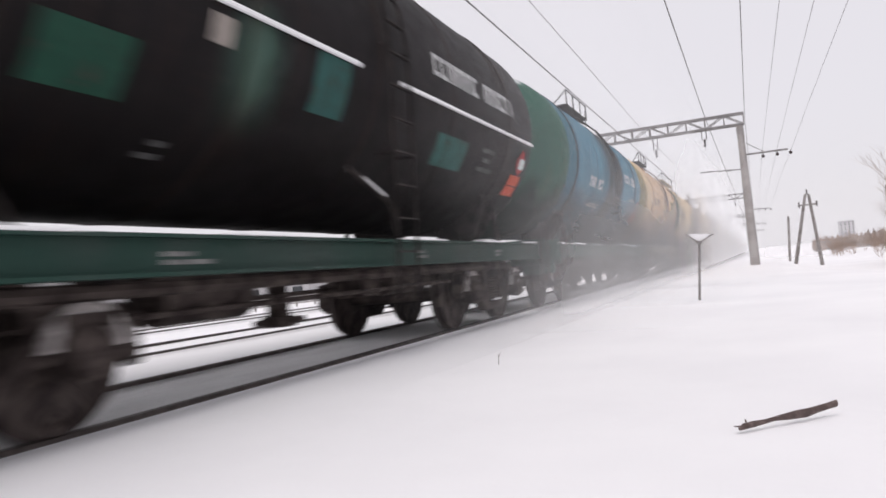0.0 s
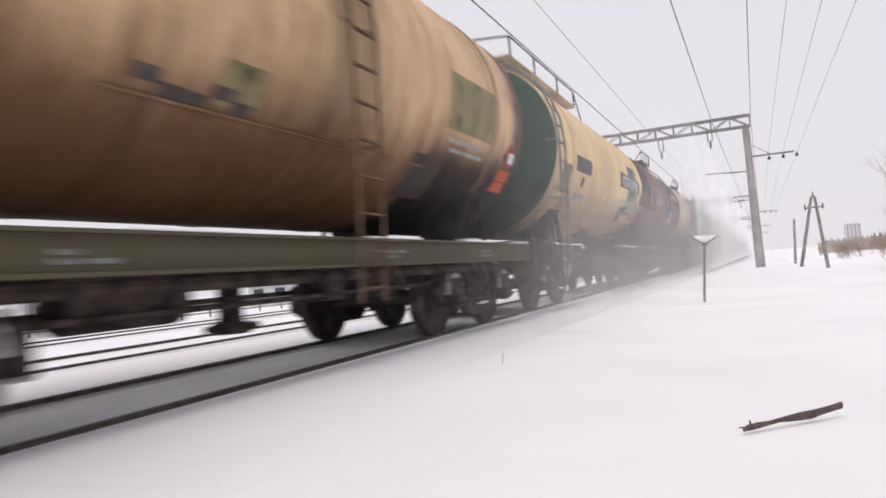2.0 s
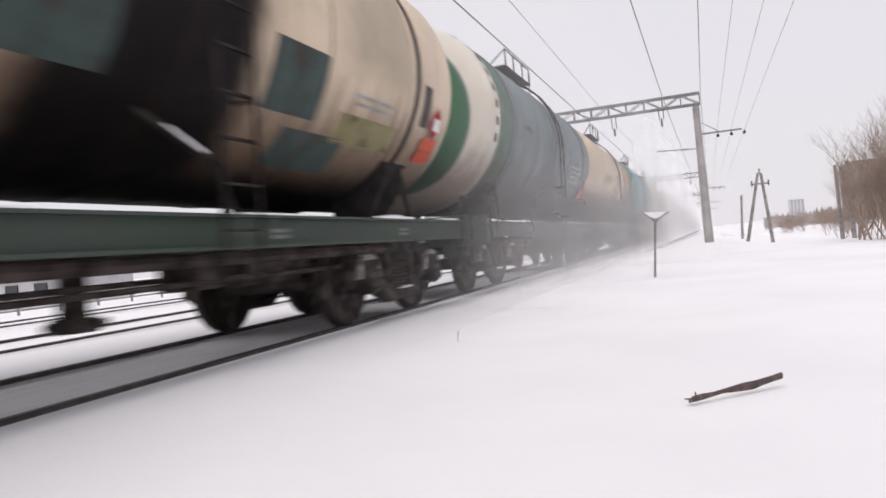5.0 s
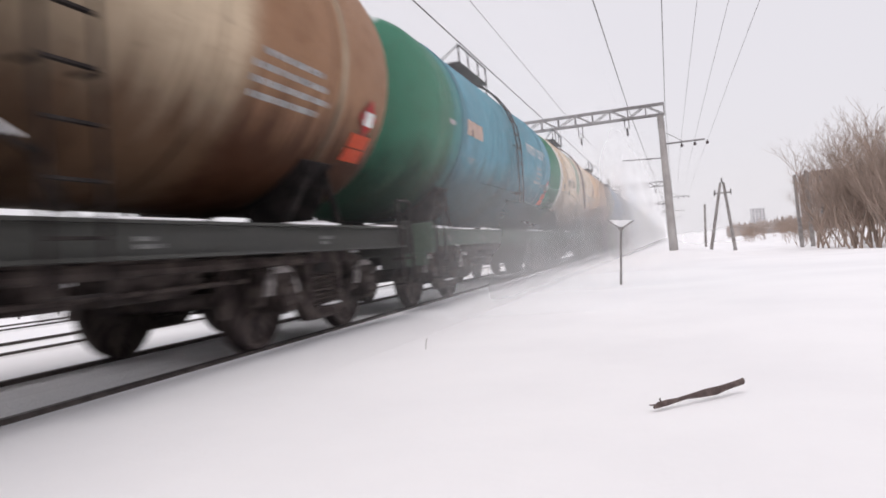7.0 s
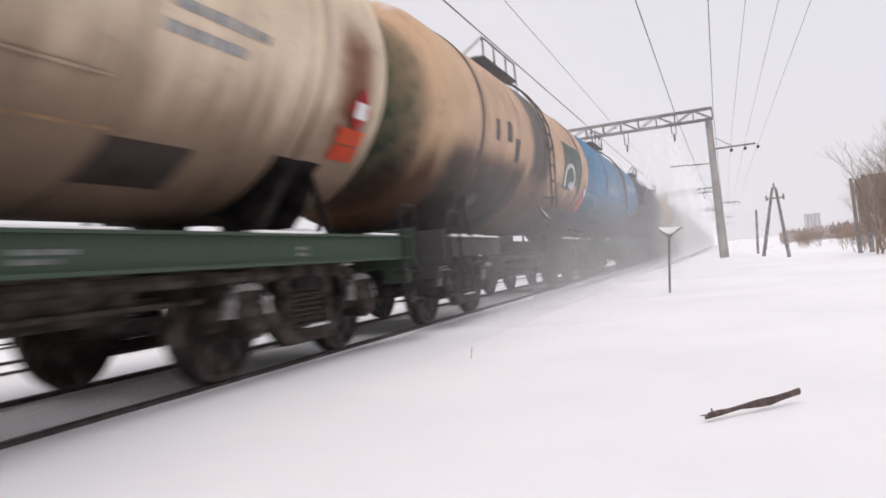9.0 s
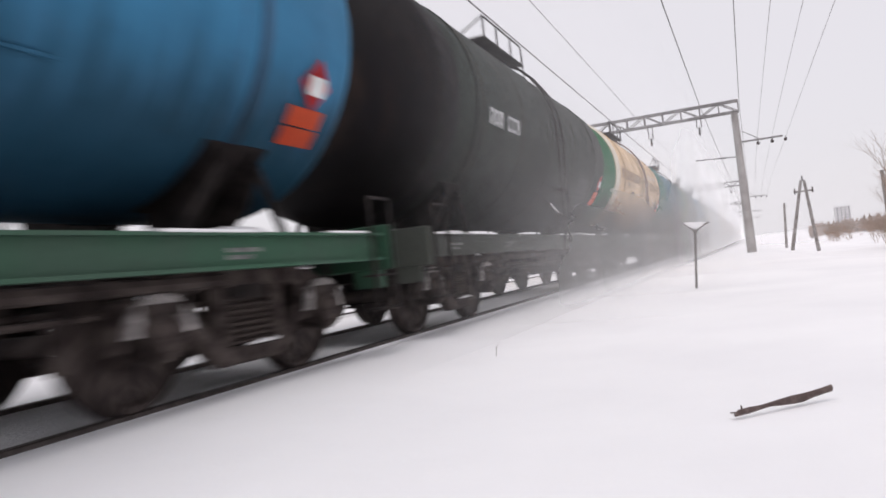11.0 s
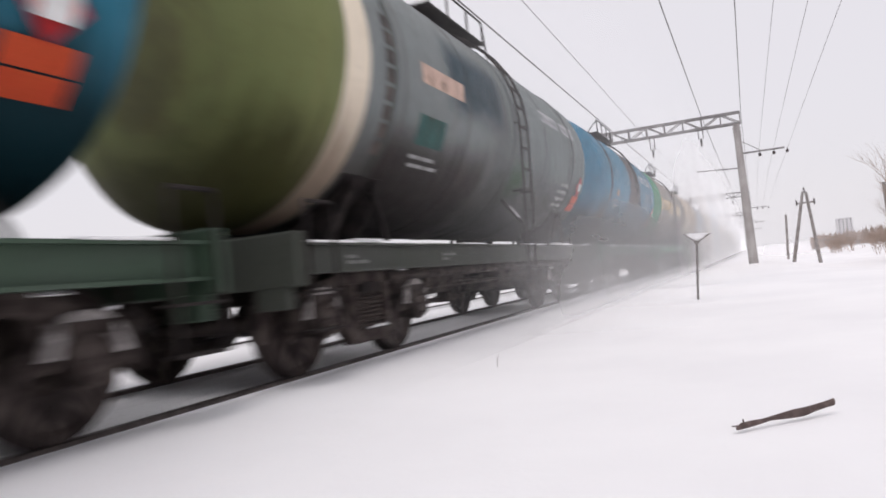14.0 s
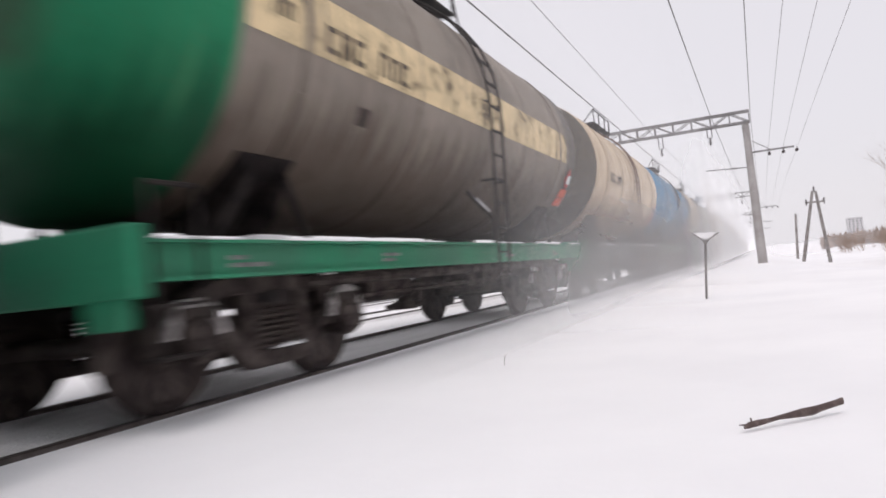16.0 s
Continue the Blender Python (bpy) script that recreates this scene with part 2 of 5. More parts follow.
def sill_mesh(w):
    bm = bmesh.new()
    g = [(-0.035, 0.86), (0.10, 0.86), (0.10, 0.884), (0.03, 0.884), (0.03, 1.088), (0.10, 1.088), (0.10, 1.112), (-0.035, 1.112)]
    a = [bm.verts.new((x, -w / 2, z)) for x, z in g]
    b = [bm.verts.new((x, w / 2, z)) for x, z in g]
    for i in range(8):
        bm.faces.new((a[i], a[(i + 1) % 8], b[(i + 1) % 8], b[i]))
    bm.faces.new(a), bm.faces.new(b)
    return finish(bm, "side_sill", IRON)


def sill_letter_mesh(w):
    bm = bmesh.new()
    bm.faces.new([bm.verts.new((0.0335, p, z)) for p, z in ((0, 0), (w, 0), (w, 0.03), (0, 0.03))])
    return finish(bm, "sill_letter", FADED)


def snow_strip_mesh(w, t):
    bm = bmesh.new()
    box(bm, (0.02, 0, 1.118), (0.10, w, t))
    return finish(bm, "snow_strip", SNOW, bevel=0.006)


STRIPS = ((-5.0, 0.7, 0.020), (-3.7, 1.0, 0.022), (-1.7, 0.8, 0.014), (1.0, 1.1, 0.016), (3.2, 0.9, 0.022), (4.9, 0.6, 0.020))


def centre_sill_mesh():
    bm = bmesh.new()
    box(bm, (0, 0, 1.0), (0.46, 11.2, 0.36))
    return finish(bm, "centre_sill", IRON, bevel=0.01)


def cross_beam_mesh():
    bm = bmesh.new()
    box(bm, (0, 0, 0.98), (2.5, 0.16, 0.20))
    return finish(bm, "cross_beam", IRON, bevel=0.01)


def deck_mesh():
    bm = bmesh.new()
    box(bm, (0, 0, 1.09), (2.6, 1.9, 0.025))
    return finish(bm, "end_deck", IRON)


def end_beam_mesh():
    bm = bmesh.new()
    box(bm, (0, 0, 0.98), (2.95, 0.12, 0.42))
    for s in (-1, 1):
        box(bm, (s * 1.2, 0, 0.70), (0.3, 0.10, 0.20))
    return finish(bm, "end_beam", IRON, bevel=0.012)


def coupler_mesh():
    bm = bmesh.new()
    box(bm, (0, 0.22, 1.04), (0.20, 0.55, 0.20))
    box(bm, (0.06, 0.46, 1.04), (0.36, 0.16, 0.34))
    box(bm, (-0.14, 0.52, 1.04), (0.12, 0.2, 0.24))
    return finish(bm, "coupler", IRON, bevel=0.015)


def hose_mesh():
    bm = bmesh.new()
    tube(bm, (0.5, 0.05, 0.9), (0.55, 0.4, 0.55), 0.03)
    tube(bm, (0.55, 0.4, 0.55), (0.3, 0.5, 0.62), 0.03)
    return finish(bm, "brake_hose", IRON)


def valve_mesh():
    bm = bmesh.new()
    tube(bm, (0.25, -1.5, 4.42), (0.25, -1.5, 4.62), 0.07, 10)
    return finish(bm, "relief_valve", IRON)


def saddle_mesh():
    """Tank support: two cut-out cross plates, a bent bearing plate and sloping gussets."""
    bm = bmesh.new()

    def slab(prof, y0, y1):
        a = [bm.verts.new((x, y0, z)) for x, z in prof]
        b = [bm.verts.new((x, y1, z)) for x, z in prof]
        for i in range(len(prof)):
            j = (i + 1) % len(prof)
            bm.faces.new((a[i], a[j], b[j], b[i]))
        bm.faces.new(a), bm.faces.new(b)
    arc = [radians(a) for a in (-76, -68, -60, -52, -45)]
    web = [(1.585 * math.cos(a), ZC + 1.585 * math.sin(a)) for a in arc]
    for y in (-0.24, 0.21):
        slab([(0.38, 1.105), (0.72, 1.105), (0.98, 1.36)] + [(1.10, 1.62)] + web[::-1], y, y + 0.03)
    slab([(1.60 * math.cos(a), ZC + 1.60 * math.sin(a)) for a in arc] + [(1.575 * math.cos(a), ZC + 1.575 * math.sin(a)) for a in reversed(arc)], -0.34, 0.34)
    for s in (-1, 1):
        tube(bm, (1.02, s * 0.62, 1.12), (1.10, s * 0.20, 1.66), 0.035, 6)
    box(bm, (0.75, 0, 1.118), (0.80, 0.62, 0.022))
    return finish(bm, "saddle", IRON)


def saddle_snow_mesh():
    bm = bmesh.new()
    box(bm, (1.02, 0.0, 1.16), (0.34, 0.50, 0.07))
    for v in bm.verts:
        if v.co.z > 1.16:
            v.co.x -= 0.10 if v.co.x > 1.02 else 0.0
            v.co.y *= 0.7
    return finish(bm, "caked_snow", SNOW, bevel=0.015)


def stay_mesh():
    bm = bmesh.new()
    tube(bm, (1.45, -0.55, 1.72), (1.54, 0.02, 1.42), 0.022, 8)
    tube(bm, (1.54, 0.02, 1.42), (1.44, 0.30, 1.12), 0.020, 8)
    return finish(bm, "stay", IRON)


def stay_snow_mesh():
    bm = bmesh.new()
    tube(bm, (1.485, -0.36, 1.643), (1.535, -0.08, 1.495), 0.014, 8)
    return finish(bm, "caked_snow", SNOW)


LADDER = [(1.56, 0.55), (1.60, 1.2), (1.655, 2.6)] + [(1.66 * math.cos(radians(a)), ZC + 1.66 * math.sin(radians(a))) for a in (0, 14, 28, 42, 54, 64)]


def stile_mesh():
    bm = bmesh.new()
    for (x, z), (x2, z2) in zip(LADDER, LADDER[1:]):
        tube(bm, (x, 0, z), (x2, 0, z2), 0.019, 6)
    for z in (1.9, 2.9):
        tube(bm, (1.64, 0, z), (1.45, 0, z), 0.016, 6)
    return finish(bm, "stile", IRON)


def rung_mesh():
    bm = bmesh.new()
    box(bm, (0, 0, 0), (0.04, 0.40, 0.018))
    return finish(bm, "rung", IRON)


def build_ladder(car, y, mat):
    """Bent ladder up the shell: two stiles and evenly spaced rungs."""
    ladder = put("ladder", cached("stile", stile_mesh), car, pose(0, y - 0.2, 0), "", mat)
    put("stile", cached("stile", stile_mesh), ladder, pose(0, 0.4, 0), "", mat)
    lens = [math.hypot(b[0] - a[0], b[1] - a[1]) for a, b in zip(LADDER, LADDER[1:])]
    k = 0.12
    while k < sum(lens) - 0.05:
        d, i = k, 0
        while d > lens[i]:
            d -= lens[i]
            i += 1
        x, z = [LADDER[i][j] + (LADDER[i + 1][j] - LADDER[i][j]) * d / lens[i] for j in (0, 1)]
        put("rung", cached("rung", rung_mesh), ladder, pose(x, 0.2, z), "", mat)
        k += 0.31


def platform_mesh():
    bm = bmesh.new()
    box(bm, (0.62, 0, 4.50), (0.50, 2.3, 0.03))
    for y in (-1.0, 0, 1.0):
        tube(bm, (0.62, y, 4.49), (0.5, y, 4.30), 0.025, 6)
    return finish(bm, "top_platform", IRON)


def railing_mesh():
    bm = bmesh.new()
    for y in (-1.1, -0.4, 0.4, 1.1):
        tube(bm, (0.86, y, 4.5), (0.86, y, 4.86), 0.016, 6)
    tube(bm, (0.86, -1.1, 4.86), (0.86, 1.1, 4.86), 0.016, 6)
    tube(bm, (0.86, -1.1, 4.86), (0.7, -1.75, 4.42), 0.016, 6)
    tube(bm, (0.86, 1.1, 4.86), (0.7, 1.75, 4.42), 0.016, 6)
    return finish(bm, "railing", IRON)


def hatch_mesh():
    bm = bmesh.new()
    lathe(bm, [(4.40, 0.30), (4.66, 0.30), (4.66, 0.36), (4.71, 0.36), (4.75, 0.20), (4.76, 0.02)], "z", 20)
    tube(bm, (0, 0.34, 4.7), (0, 0.55, 4.74), 0.03, 6)
    return finish(bm, "hatch", IRON)


def reservoir_mesh():
    bm = bmesh.new()
    lathe(bm, [(-0.5, 0.05), (-0.47, 0.18), (0.47, 0.18), (0.5, 0.05)], "y", 16)
    tube(bm, (0, 0, 0.1), (0, 0, 0.3), 0.03, 6)
    return finish(bm, "air_reservoir", CAST)


def brake_rod_mesh():
    bm = bmesh.new()
    tube(bm, (0, -4.0, 0), (0, 4.0, 0.03), 0.022, 6)
    return finish(bm, "brake_rod", CAST)


def drain_mesh():
    bm = bmesh.new()
    tube(bm, (0, 0, 0.9), (0, 0, 0.42), 0.11, 12)
    tube(bm, (0, 0, 0.46), (0, 0, 0.36), 0.17, 12)
    tube(bm, (0.3, 0, 0.43), (-0.3, 0, 0.40), 0.03, 6)
    return finish(bm, "drain_valve", CAST)


def valve_box_mesh():
    bm = bmesh.new()
    box(bm, (0, 0, 0), (0.3, 0.4, 0.32))
    box(bm, (0.16, 0, 0), (0.05, 0.25, 0.2))
    return finish(bm, "brake_valve", CAST, bevel=0.02)


def lower_rail_mesh():
    bm = bmesh.new()
    tube(bm, (1.12, -3.6, 0.80), (1.12, 3.6, 0.80), 0.05, 8)
    for y in (-3.0, -1.2, 1.2, 3.0):
        tube(bm, (1.12, y, 0.80), (1.12, y, 0.95), 0.02, 6)
    return finish(bm, "pipe", CAST)


def step_mesh():
    bm = bmesh.new()
    for s in (-0.19, 0.19):
        tube(bm, (1.50, s, 0.42), (1.50, s, 1.42), 0.017, 6)
    for z in (0.42, 0.72):
        box(bm, (1.46, 0, z), (0.14, 0.40, 0.02))
    tube(bm, (1.50, -0.19, 1.42), (1.50, 0.19, 1.42), 0.017, 6)
    return finish(bm, "corner_step", IRON)


def frame_side_mesh():
    """Cast side frame of a two-axle bogie, round its own middle."""
    bm = bmesh.new()
    t = 0.15
    def bar(y0, z0, y1, z1, h):
        d = Vector((0, y1 - y0, z1 - z0))
        box(bm, (0, (y0 + y1) / 2, (z0 + z1) / 2), (t, d.length, h), Matrix.Rotation(math.atan2(d.z, d.y), 4, "X"))
    bar(-0.55, 0.82, 0.55, 0.82, 0.15)
    bar(-0.38, 0.25, 0.38, 0.25, 0.13)
    for s in (-1, 1):
        bar(s * 0.50, 0.83, s * 0.98, 0.70, 0.15)
        bar(s * 0.34, 0.25, s * 0.70, 0.58, 0.13)
        bar(s * 0.33, 0.28, s * 0.33, 0.80, 0.12)
        bar(s * 0.66, 0.76, s * 0.70, 0.42, 0.10)
        bar(s * 1.18, 0.70, s * 1.22, 0.40, 0.09)
        bar(s * 0.90, 0.70, s * 1.22, 0.66, 0.13)
    return finish(bm, "side_frame", CAST, bevel=0.02)


def spring_mesh():
    bm = bmesh.new()
    prof = []
    for i in range(8):
        z = 0.32 + 0.36 * i / 8
        prof += [(z, 0.055), (z + 0.012, 0.078), (z + 0.028, 0.078), (z + 0.04, 0.055)]
    lathe(bm, prof, "z", 10)
    return finish(bm, "spring", CAST)


def axlebox_mesh():
    bm = bmesh.new()
    lathe(bm, [(-0.14, 0.15), (0.10, 0.17), (0.12, 0.15), (0.15, 0.14), (0.16, 0.05)], "x", 16)
    for i in range(6):
        a = math.pi / 3 * i
        tube(bm, (0.14, 0.105 * math.cos(a), 0.105 * math.sin(a)), (0.18, 0.105 * math.cos(a), 0.105 * math.sin(a)), 0.014, 6)
    box(bm, (0, 0, 0.17), (0.22, 0.34, 0.08))
    return finish(bm, "axle_box", CAST)


def arch_mesh():
    bm = bmesh.new()
    rings = []
    for x, r in ((-0.05, 0.20), (0.06, 0.20), (0.06, 0.275), (-0.05, 0.275)):
        rings.append([bm.verts.new((x, r * math.cos(w), r * math.sin(w))) for w in [math.pi * (0.02 + 0.96 * i / 14) for i in range(15)]])
    for k in range(4):
        A, B = rings[k], rings[(k + 1) % 4]
        for i in range(14):
            bm.faces.new((A[i], A[i + 1], B[i + 1], B[i]))
    return finish(bm, "pedestal_arch", FROST)


def shoe_mesh():
    bm = bmesh.new()
    box(bm, (0, 0, 0), (0.10, 0.09, 0.34))
    tube(bm, (0, 0, 0.15), (0, -0.04, 0.42), 0.025, 6)
    return finish(bm, "brake_shoe", CAST, bevel=0.015)


def wheelset_mesh():
    bm = bmesh.new()
    tube(bm, (-1.12, 0, 0), (1.12, 0, 0), 0.075, 14)
    for s in (-1, 1):
        prof = [(0.72, 0.10), (0.72, 0.16), (0.745, 0.19), (0.755, 0.38), (0.725, 0.42), (0.722, 0.495), (0.745, 0.507), (0.757, 0.485), (0.775, 0.478),
                (0.845, 0.474), (0.850, 0.43), (0.815, 0.40), (0.79, 0.20), (0.85, 0.16), (0.85, 0.10)]
        lathe(bm, [(s * a, r) for a, r in prof], "x", 40)
        for i in range(4):                               # chalk and wear marks on the web
            a = math.pi / 2 * i + 0.3
            box(bm, (s * 0.80, 0.30 * math.cos(a), 0.30 * math.sin(a)), (0.02, 0.06, 0.04), Matrix.Rotation(a, 4, "X"))
    return finish(bm, "wheelset", WHEEL)


def snow_lump_mesh(sx, sy):
    bm = bmesh.new()
    box(bm, (0, 0, 0), (sx, sy, 0.03))
    for v in bm.verts:
        if v.co.z > 0:
            v.co.x *= 0.6
            v.co.y *= 0.8
    return finish(bm, "caked_snow", SNOW, bevel=0.008)


def bolster_mesh():
    bm = bmesh.new()
    box(bm, (0, 0, 0.74), (2.2, 0.40, 0.20))
    for s in (-1, 1):
        for y in (-0.36, 0.36):
            box(bm, (s * 0.79, y, 0.46), (0.10, 0.07, 0.36))
        box(bm, (0, s * 0.36, 0.42), (1.7, 0.10, 0.10))
    return finish(bm, "bolster", IRON, bevel=0.02)


def put(name, me, parent, m=None, label="", mat=None):
    ob = new(name, me)
    ob.parent = parent
    if m is not None:
        ob.matrix_basis = m
    if mat is not None:
        ob.material_slots[0].link = "OBJECT"
        ob.material_slots[0].material = mat
    return tagged(ob, label)


WHEELSETS = []


def build_bogie(car, y, roll):
    bogie = put("bogie", cached("bolster", bolster_mesh), car, pose(0, y, 0), "two-axle cast iron bogie dusted with snow")
    for s in (-1, 1):
        put("side_frame", cached("side_frame", frame_side_mesh), bogie, pose(s * 1.03, 0, 0))
        for y0 in (-0.17, 0, 0.17):
            put("spring", cached("spring", spring_mesh), bogie, pose(s * 1.03, y0, 0))
        for a in (-0.925, 0.925):
            put("axle_box", cached("axlebox", axlebox_mesh), bogie, pose(s * 1.06, a, 0.478, 0, 0, 0 if s > 0 else 180))
            if s > 0:
                put("pedestal_arch", cached("arch", arch_mesh), bogie, pose(s * 1.09, a, 0.478))
                put("brake_shoe", cached("shoe", shoe_mesh), bogie, pose(s * 0.86, a * 1.58, 0.50, 0, 0, 0 if a > 0 else 180))
    for name, y0, z0, sx, sy in (("top_snow", -0.2, 0.905, 0.14, 0.5), ("top_snow", 0.75, 0.855, 0.13, 0.22), ("box_snow", -0.925, 0.735, 0.16, 0.26), ("foot_snow", 0.12, 0.325, 0.13, 0.36)):
        put("caked_snow", cached((name, sx, sy), lambda: snow_lump_mesh(sx, sy)), bogie, pose(1.05, y0, z0))
    for a in (-0.925, 0.925):
        w = put("wheelset", cached("wheelset", wheelset_mesh), bogie, pose(0, a, 0.478))
        if roll:
            WHEELSETS.append((w, a))
    return bogie


def shell_paint(name, base_col, zones=(), rings=(), grime_shade=0.5, rust=0.2, streak=0.4, seed=0.0):
    """Old wagon paint. zones: (start, end, low, high, colour) along the shell and in height; rings: (station, width, colour)."""
    m, n, l, b = nodes_of(name, 0.55)
    b.inputs["Specular IOR Level"].default_value = 0.12
    c0 = n.new("ShaderNodeTexCoord").outputs["Object"]
    sh = n.new("ShaderNodeVectorMath")
    sh.inputs[1].default_value = (seed * 3.7, seed * 11.3, seed * 5.1)
    l.new(c0, sh.inputs[0])
    v = sh.outputs[0]
    sep = n.new("ShaderNodeSeparateXYZ")
    l.new(c0, sep.inputs[0])
    Y, Z = sep.outputs["Y"], sep.outputs["Z"]
    big, mid, fine = noise_of(n, l, v, 0.9, 5), noise_of(n, l, v, 4.5, 5), noise_of(n, l, v, 38, 3)
    st = n.new("ShaderNodeMapping")
    st.inputs["Scale"].default_value = (0.5, 3.2, 0.22)
    l.new(v, st.inputs["Vector"])
    runs = noise_of(n, l, st.outputs[0], 2.2, 5, 0.6)
    col = mix_of(n, l, ramp_of(n, l, big, 0.35, 0.7), tuple(base_col), tuple(x * 0.78 for x in base_col))
    wob = math_of(n, l, "MULTIPLY", math_of(n, l, "SUBTRACT", mid, 0.5), 0.25)
    Yw = math_of(n, l, "ADD", Y, wob)
    Zw = math_of(n, l, "ADD", Z, wob)
    Yc = math_of(n, l, "ADD", Y, math_of(n, l, "MULTIPLY", wob, 0.08))
    for y0, y1, z0, z1, zc in zones:
        Ye, e = (Yc, 0.04) if y0 == -6 else (Yw, 0.22)   # end caps are painted to a clean edge
        f = math_of(n, l, "MULTIPLY", ramp_of(n, l, Ye, y0 - e, y0 + e), ramp_of(n, l, Ye, y1 + e, y1 - e))
        f = math_of(n, l, "MULTIPLY", f, math_of(n, l, "MULTIPLY", ramp_of(n, l, Zw, z0 - e, z0 + e), ramp_of(n, l, Zw, z1 + e, z1 - e)))
        col = mix_of(n, l, f, col, tuple(zc))
    for y0, w, zc in rings:
        f = math_of(n, l, "MULTIPLY", ramp_of(n, l, Y, y0 - 0.012, y0 + 0.012), ramp_of(n, l, Y, y0 + w + 0.012, y0 + w - 0.012))
        col = mix_of(n, l, f, col, tuple(zc))
    soil = noise_of(n, l, v, 0.55, 6, 0.68)          # broad brown soiling
    col = film_of(n, l, math_of(n, l, "MULTIPLY", ramp_of(n, l, soil, 0.46, 0.70), 0.06 + 0.22 * grime_shade), col, (0.30, 0.20, 0.13))
    sf = n.new("ShaderNodeMapping")
    sf.inputs["Scale"].default_value = (0.6, 9.0, 0.35)
    l.new(v, sf.inputs["Vector"])
    thin = noise_of(n, l, sf.outputs[0], 2.0, 4, 0.65)
    col = film_of(n, l, math_of(n, l, "MULTIPLY", ramp_of(n, l, thin, 0.50, 0.85), 0.10 + 0.20 * grime_shade), col, (0.25, 0.17, 0.13))
    chips = noise_of(n, l, v, 14, 4, 0.7)
    col = mix_of(n, l, math_of(n, l, "MULTIPLY", ramp_of(n, l, chips, 0.60, 0.68), 0.55 * rust + 0.1), col, (0.085, 0.045, 0.032))
    seam = math_of(n, l, "ABSOLUTE", math_of(n, l, "SUBTRACT", math_of(n, l, "FRACT", math_of(n, l, "DIVIDE", math_of(n, l, "ADD", Y, 0.9), 1.8), 0.0), 0.5), 0.0)
    f = math_of(n, l, "MULTIPLY", ramp_of(n, l, seam, 0.035, 0.0), ramp_of(n, l, thin, 0.35, 0.6))
    col = mix_of(n, l, math_of(n, l, "MULTIPLY", f, 0.55), col, (0.06, 0.04, 0.032))
    # rust runs, oil spilt from the hatch, wheel spatter deepened by painted belly shade
    f = math_of(n, l, "MULTIPLY", ramp_of(n, l, runs, 0.52, 0.80), rust * 0.7)
    col = mix_of(n, l, f, col, (0.16, 0.075, 0.04))
    near = ramp_of(n, l, math_of(n, l, "ABSOLUTE", Yw, 0.0), 1.5, 0.15)
    f = math_of(n, l, "MULTIPLY", math_of(n, l, "MULTIPLY", near, ramp_of(n, l, runs, 0.36, 0.6)), streak)
    col = film_of(n, l, f, col, (0.22, 0.17, 0.14))
    # belly darkening: spatter plus the shade under the shell, put into the colour
    spatter_shade = ramp_of(n, l, math_of(n, l, "ADD", math_of(n, l, "MULTIPLY", Z, 0.36), math_of(n, l, "MULTIPLY", runs, 0.42)), 0.07, -0.20)
    col = film_of(n, l, math_of(n, l, "MULTIPLY", spatter_shade, min(0.95, 0.45 + grime_shade * 0.7)), col, (0.14, 0.085, 0.06))
    col = film_of(n, l, math_of(n, l, "MULTIPLY", ramp_of(n, l, mid, 0.5, 0.75), 0.35 * grime_shade), col, (0.40, 0.33, 0.30))
    frost = math_of(n, l, "MULTIPLY", ramp_of(n, l, math_of(n, l, "ADD", Z, mid), 1.75, 2.1), 0.8)     # snow stuck on top
    col = mix_of(n, l, frost, col, (0.8, 0.8, 0.82))
    l.new(col, b.inputs["Base Color"])
    rr = n.new("ShaderNodeMapRange")
    rr.inputs["To Min"].default_value, rr.inputs["To Max"].default_value = 0.42, 0.8
    l.new(mid, rr.inputs["Value"])
    l.new(rr.outputs[0], b.inputs["Roughness"])
    bump_of(n, l, b, math_of(n, l, "ADD", mid, math_of(n, l, "MULTIPLY", fine, 0.3)), 0.12, 0.02)
    return m


GREEN, DKGREEN, TEAL, BLUE, BRBLUE = (0.025, 0.14, 0.075), (0.022, 0.075, 0.05), (0.03, 0.20, 0.22), (0.048, 0.18, 0.26), (0.045, 0.20, 0.36)
CREAM, SAND, YELLOW, GREY, BLACK, RUST = (0.66, 0.54, 0.40), (0.66, 0.45, 0.27), (0.80, 0.60, 0.33), (0.30, 0.30, 0.30), (0.011, 0.009, 0.010), (0.135, 0.058, 0.040)
OLIVE, SLATE, PALE, TAUPE = (0.15, 0.17, 0.07), (0.07, 0.10, 0.12), (0.70, 0.64, 0.55), (0.25, 0.21, 0.18)
TOP, BOT = 2.0, -2.0
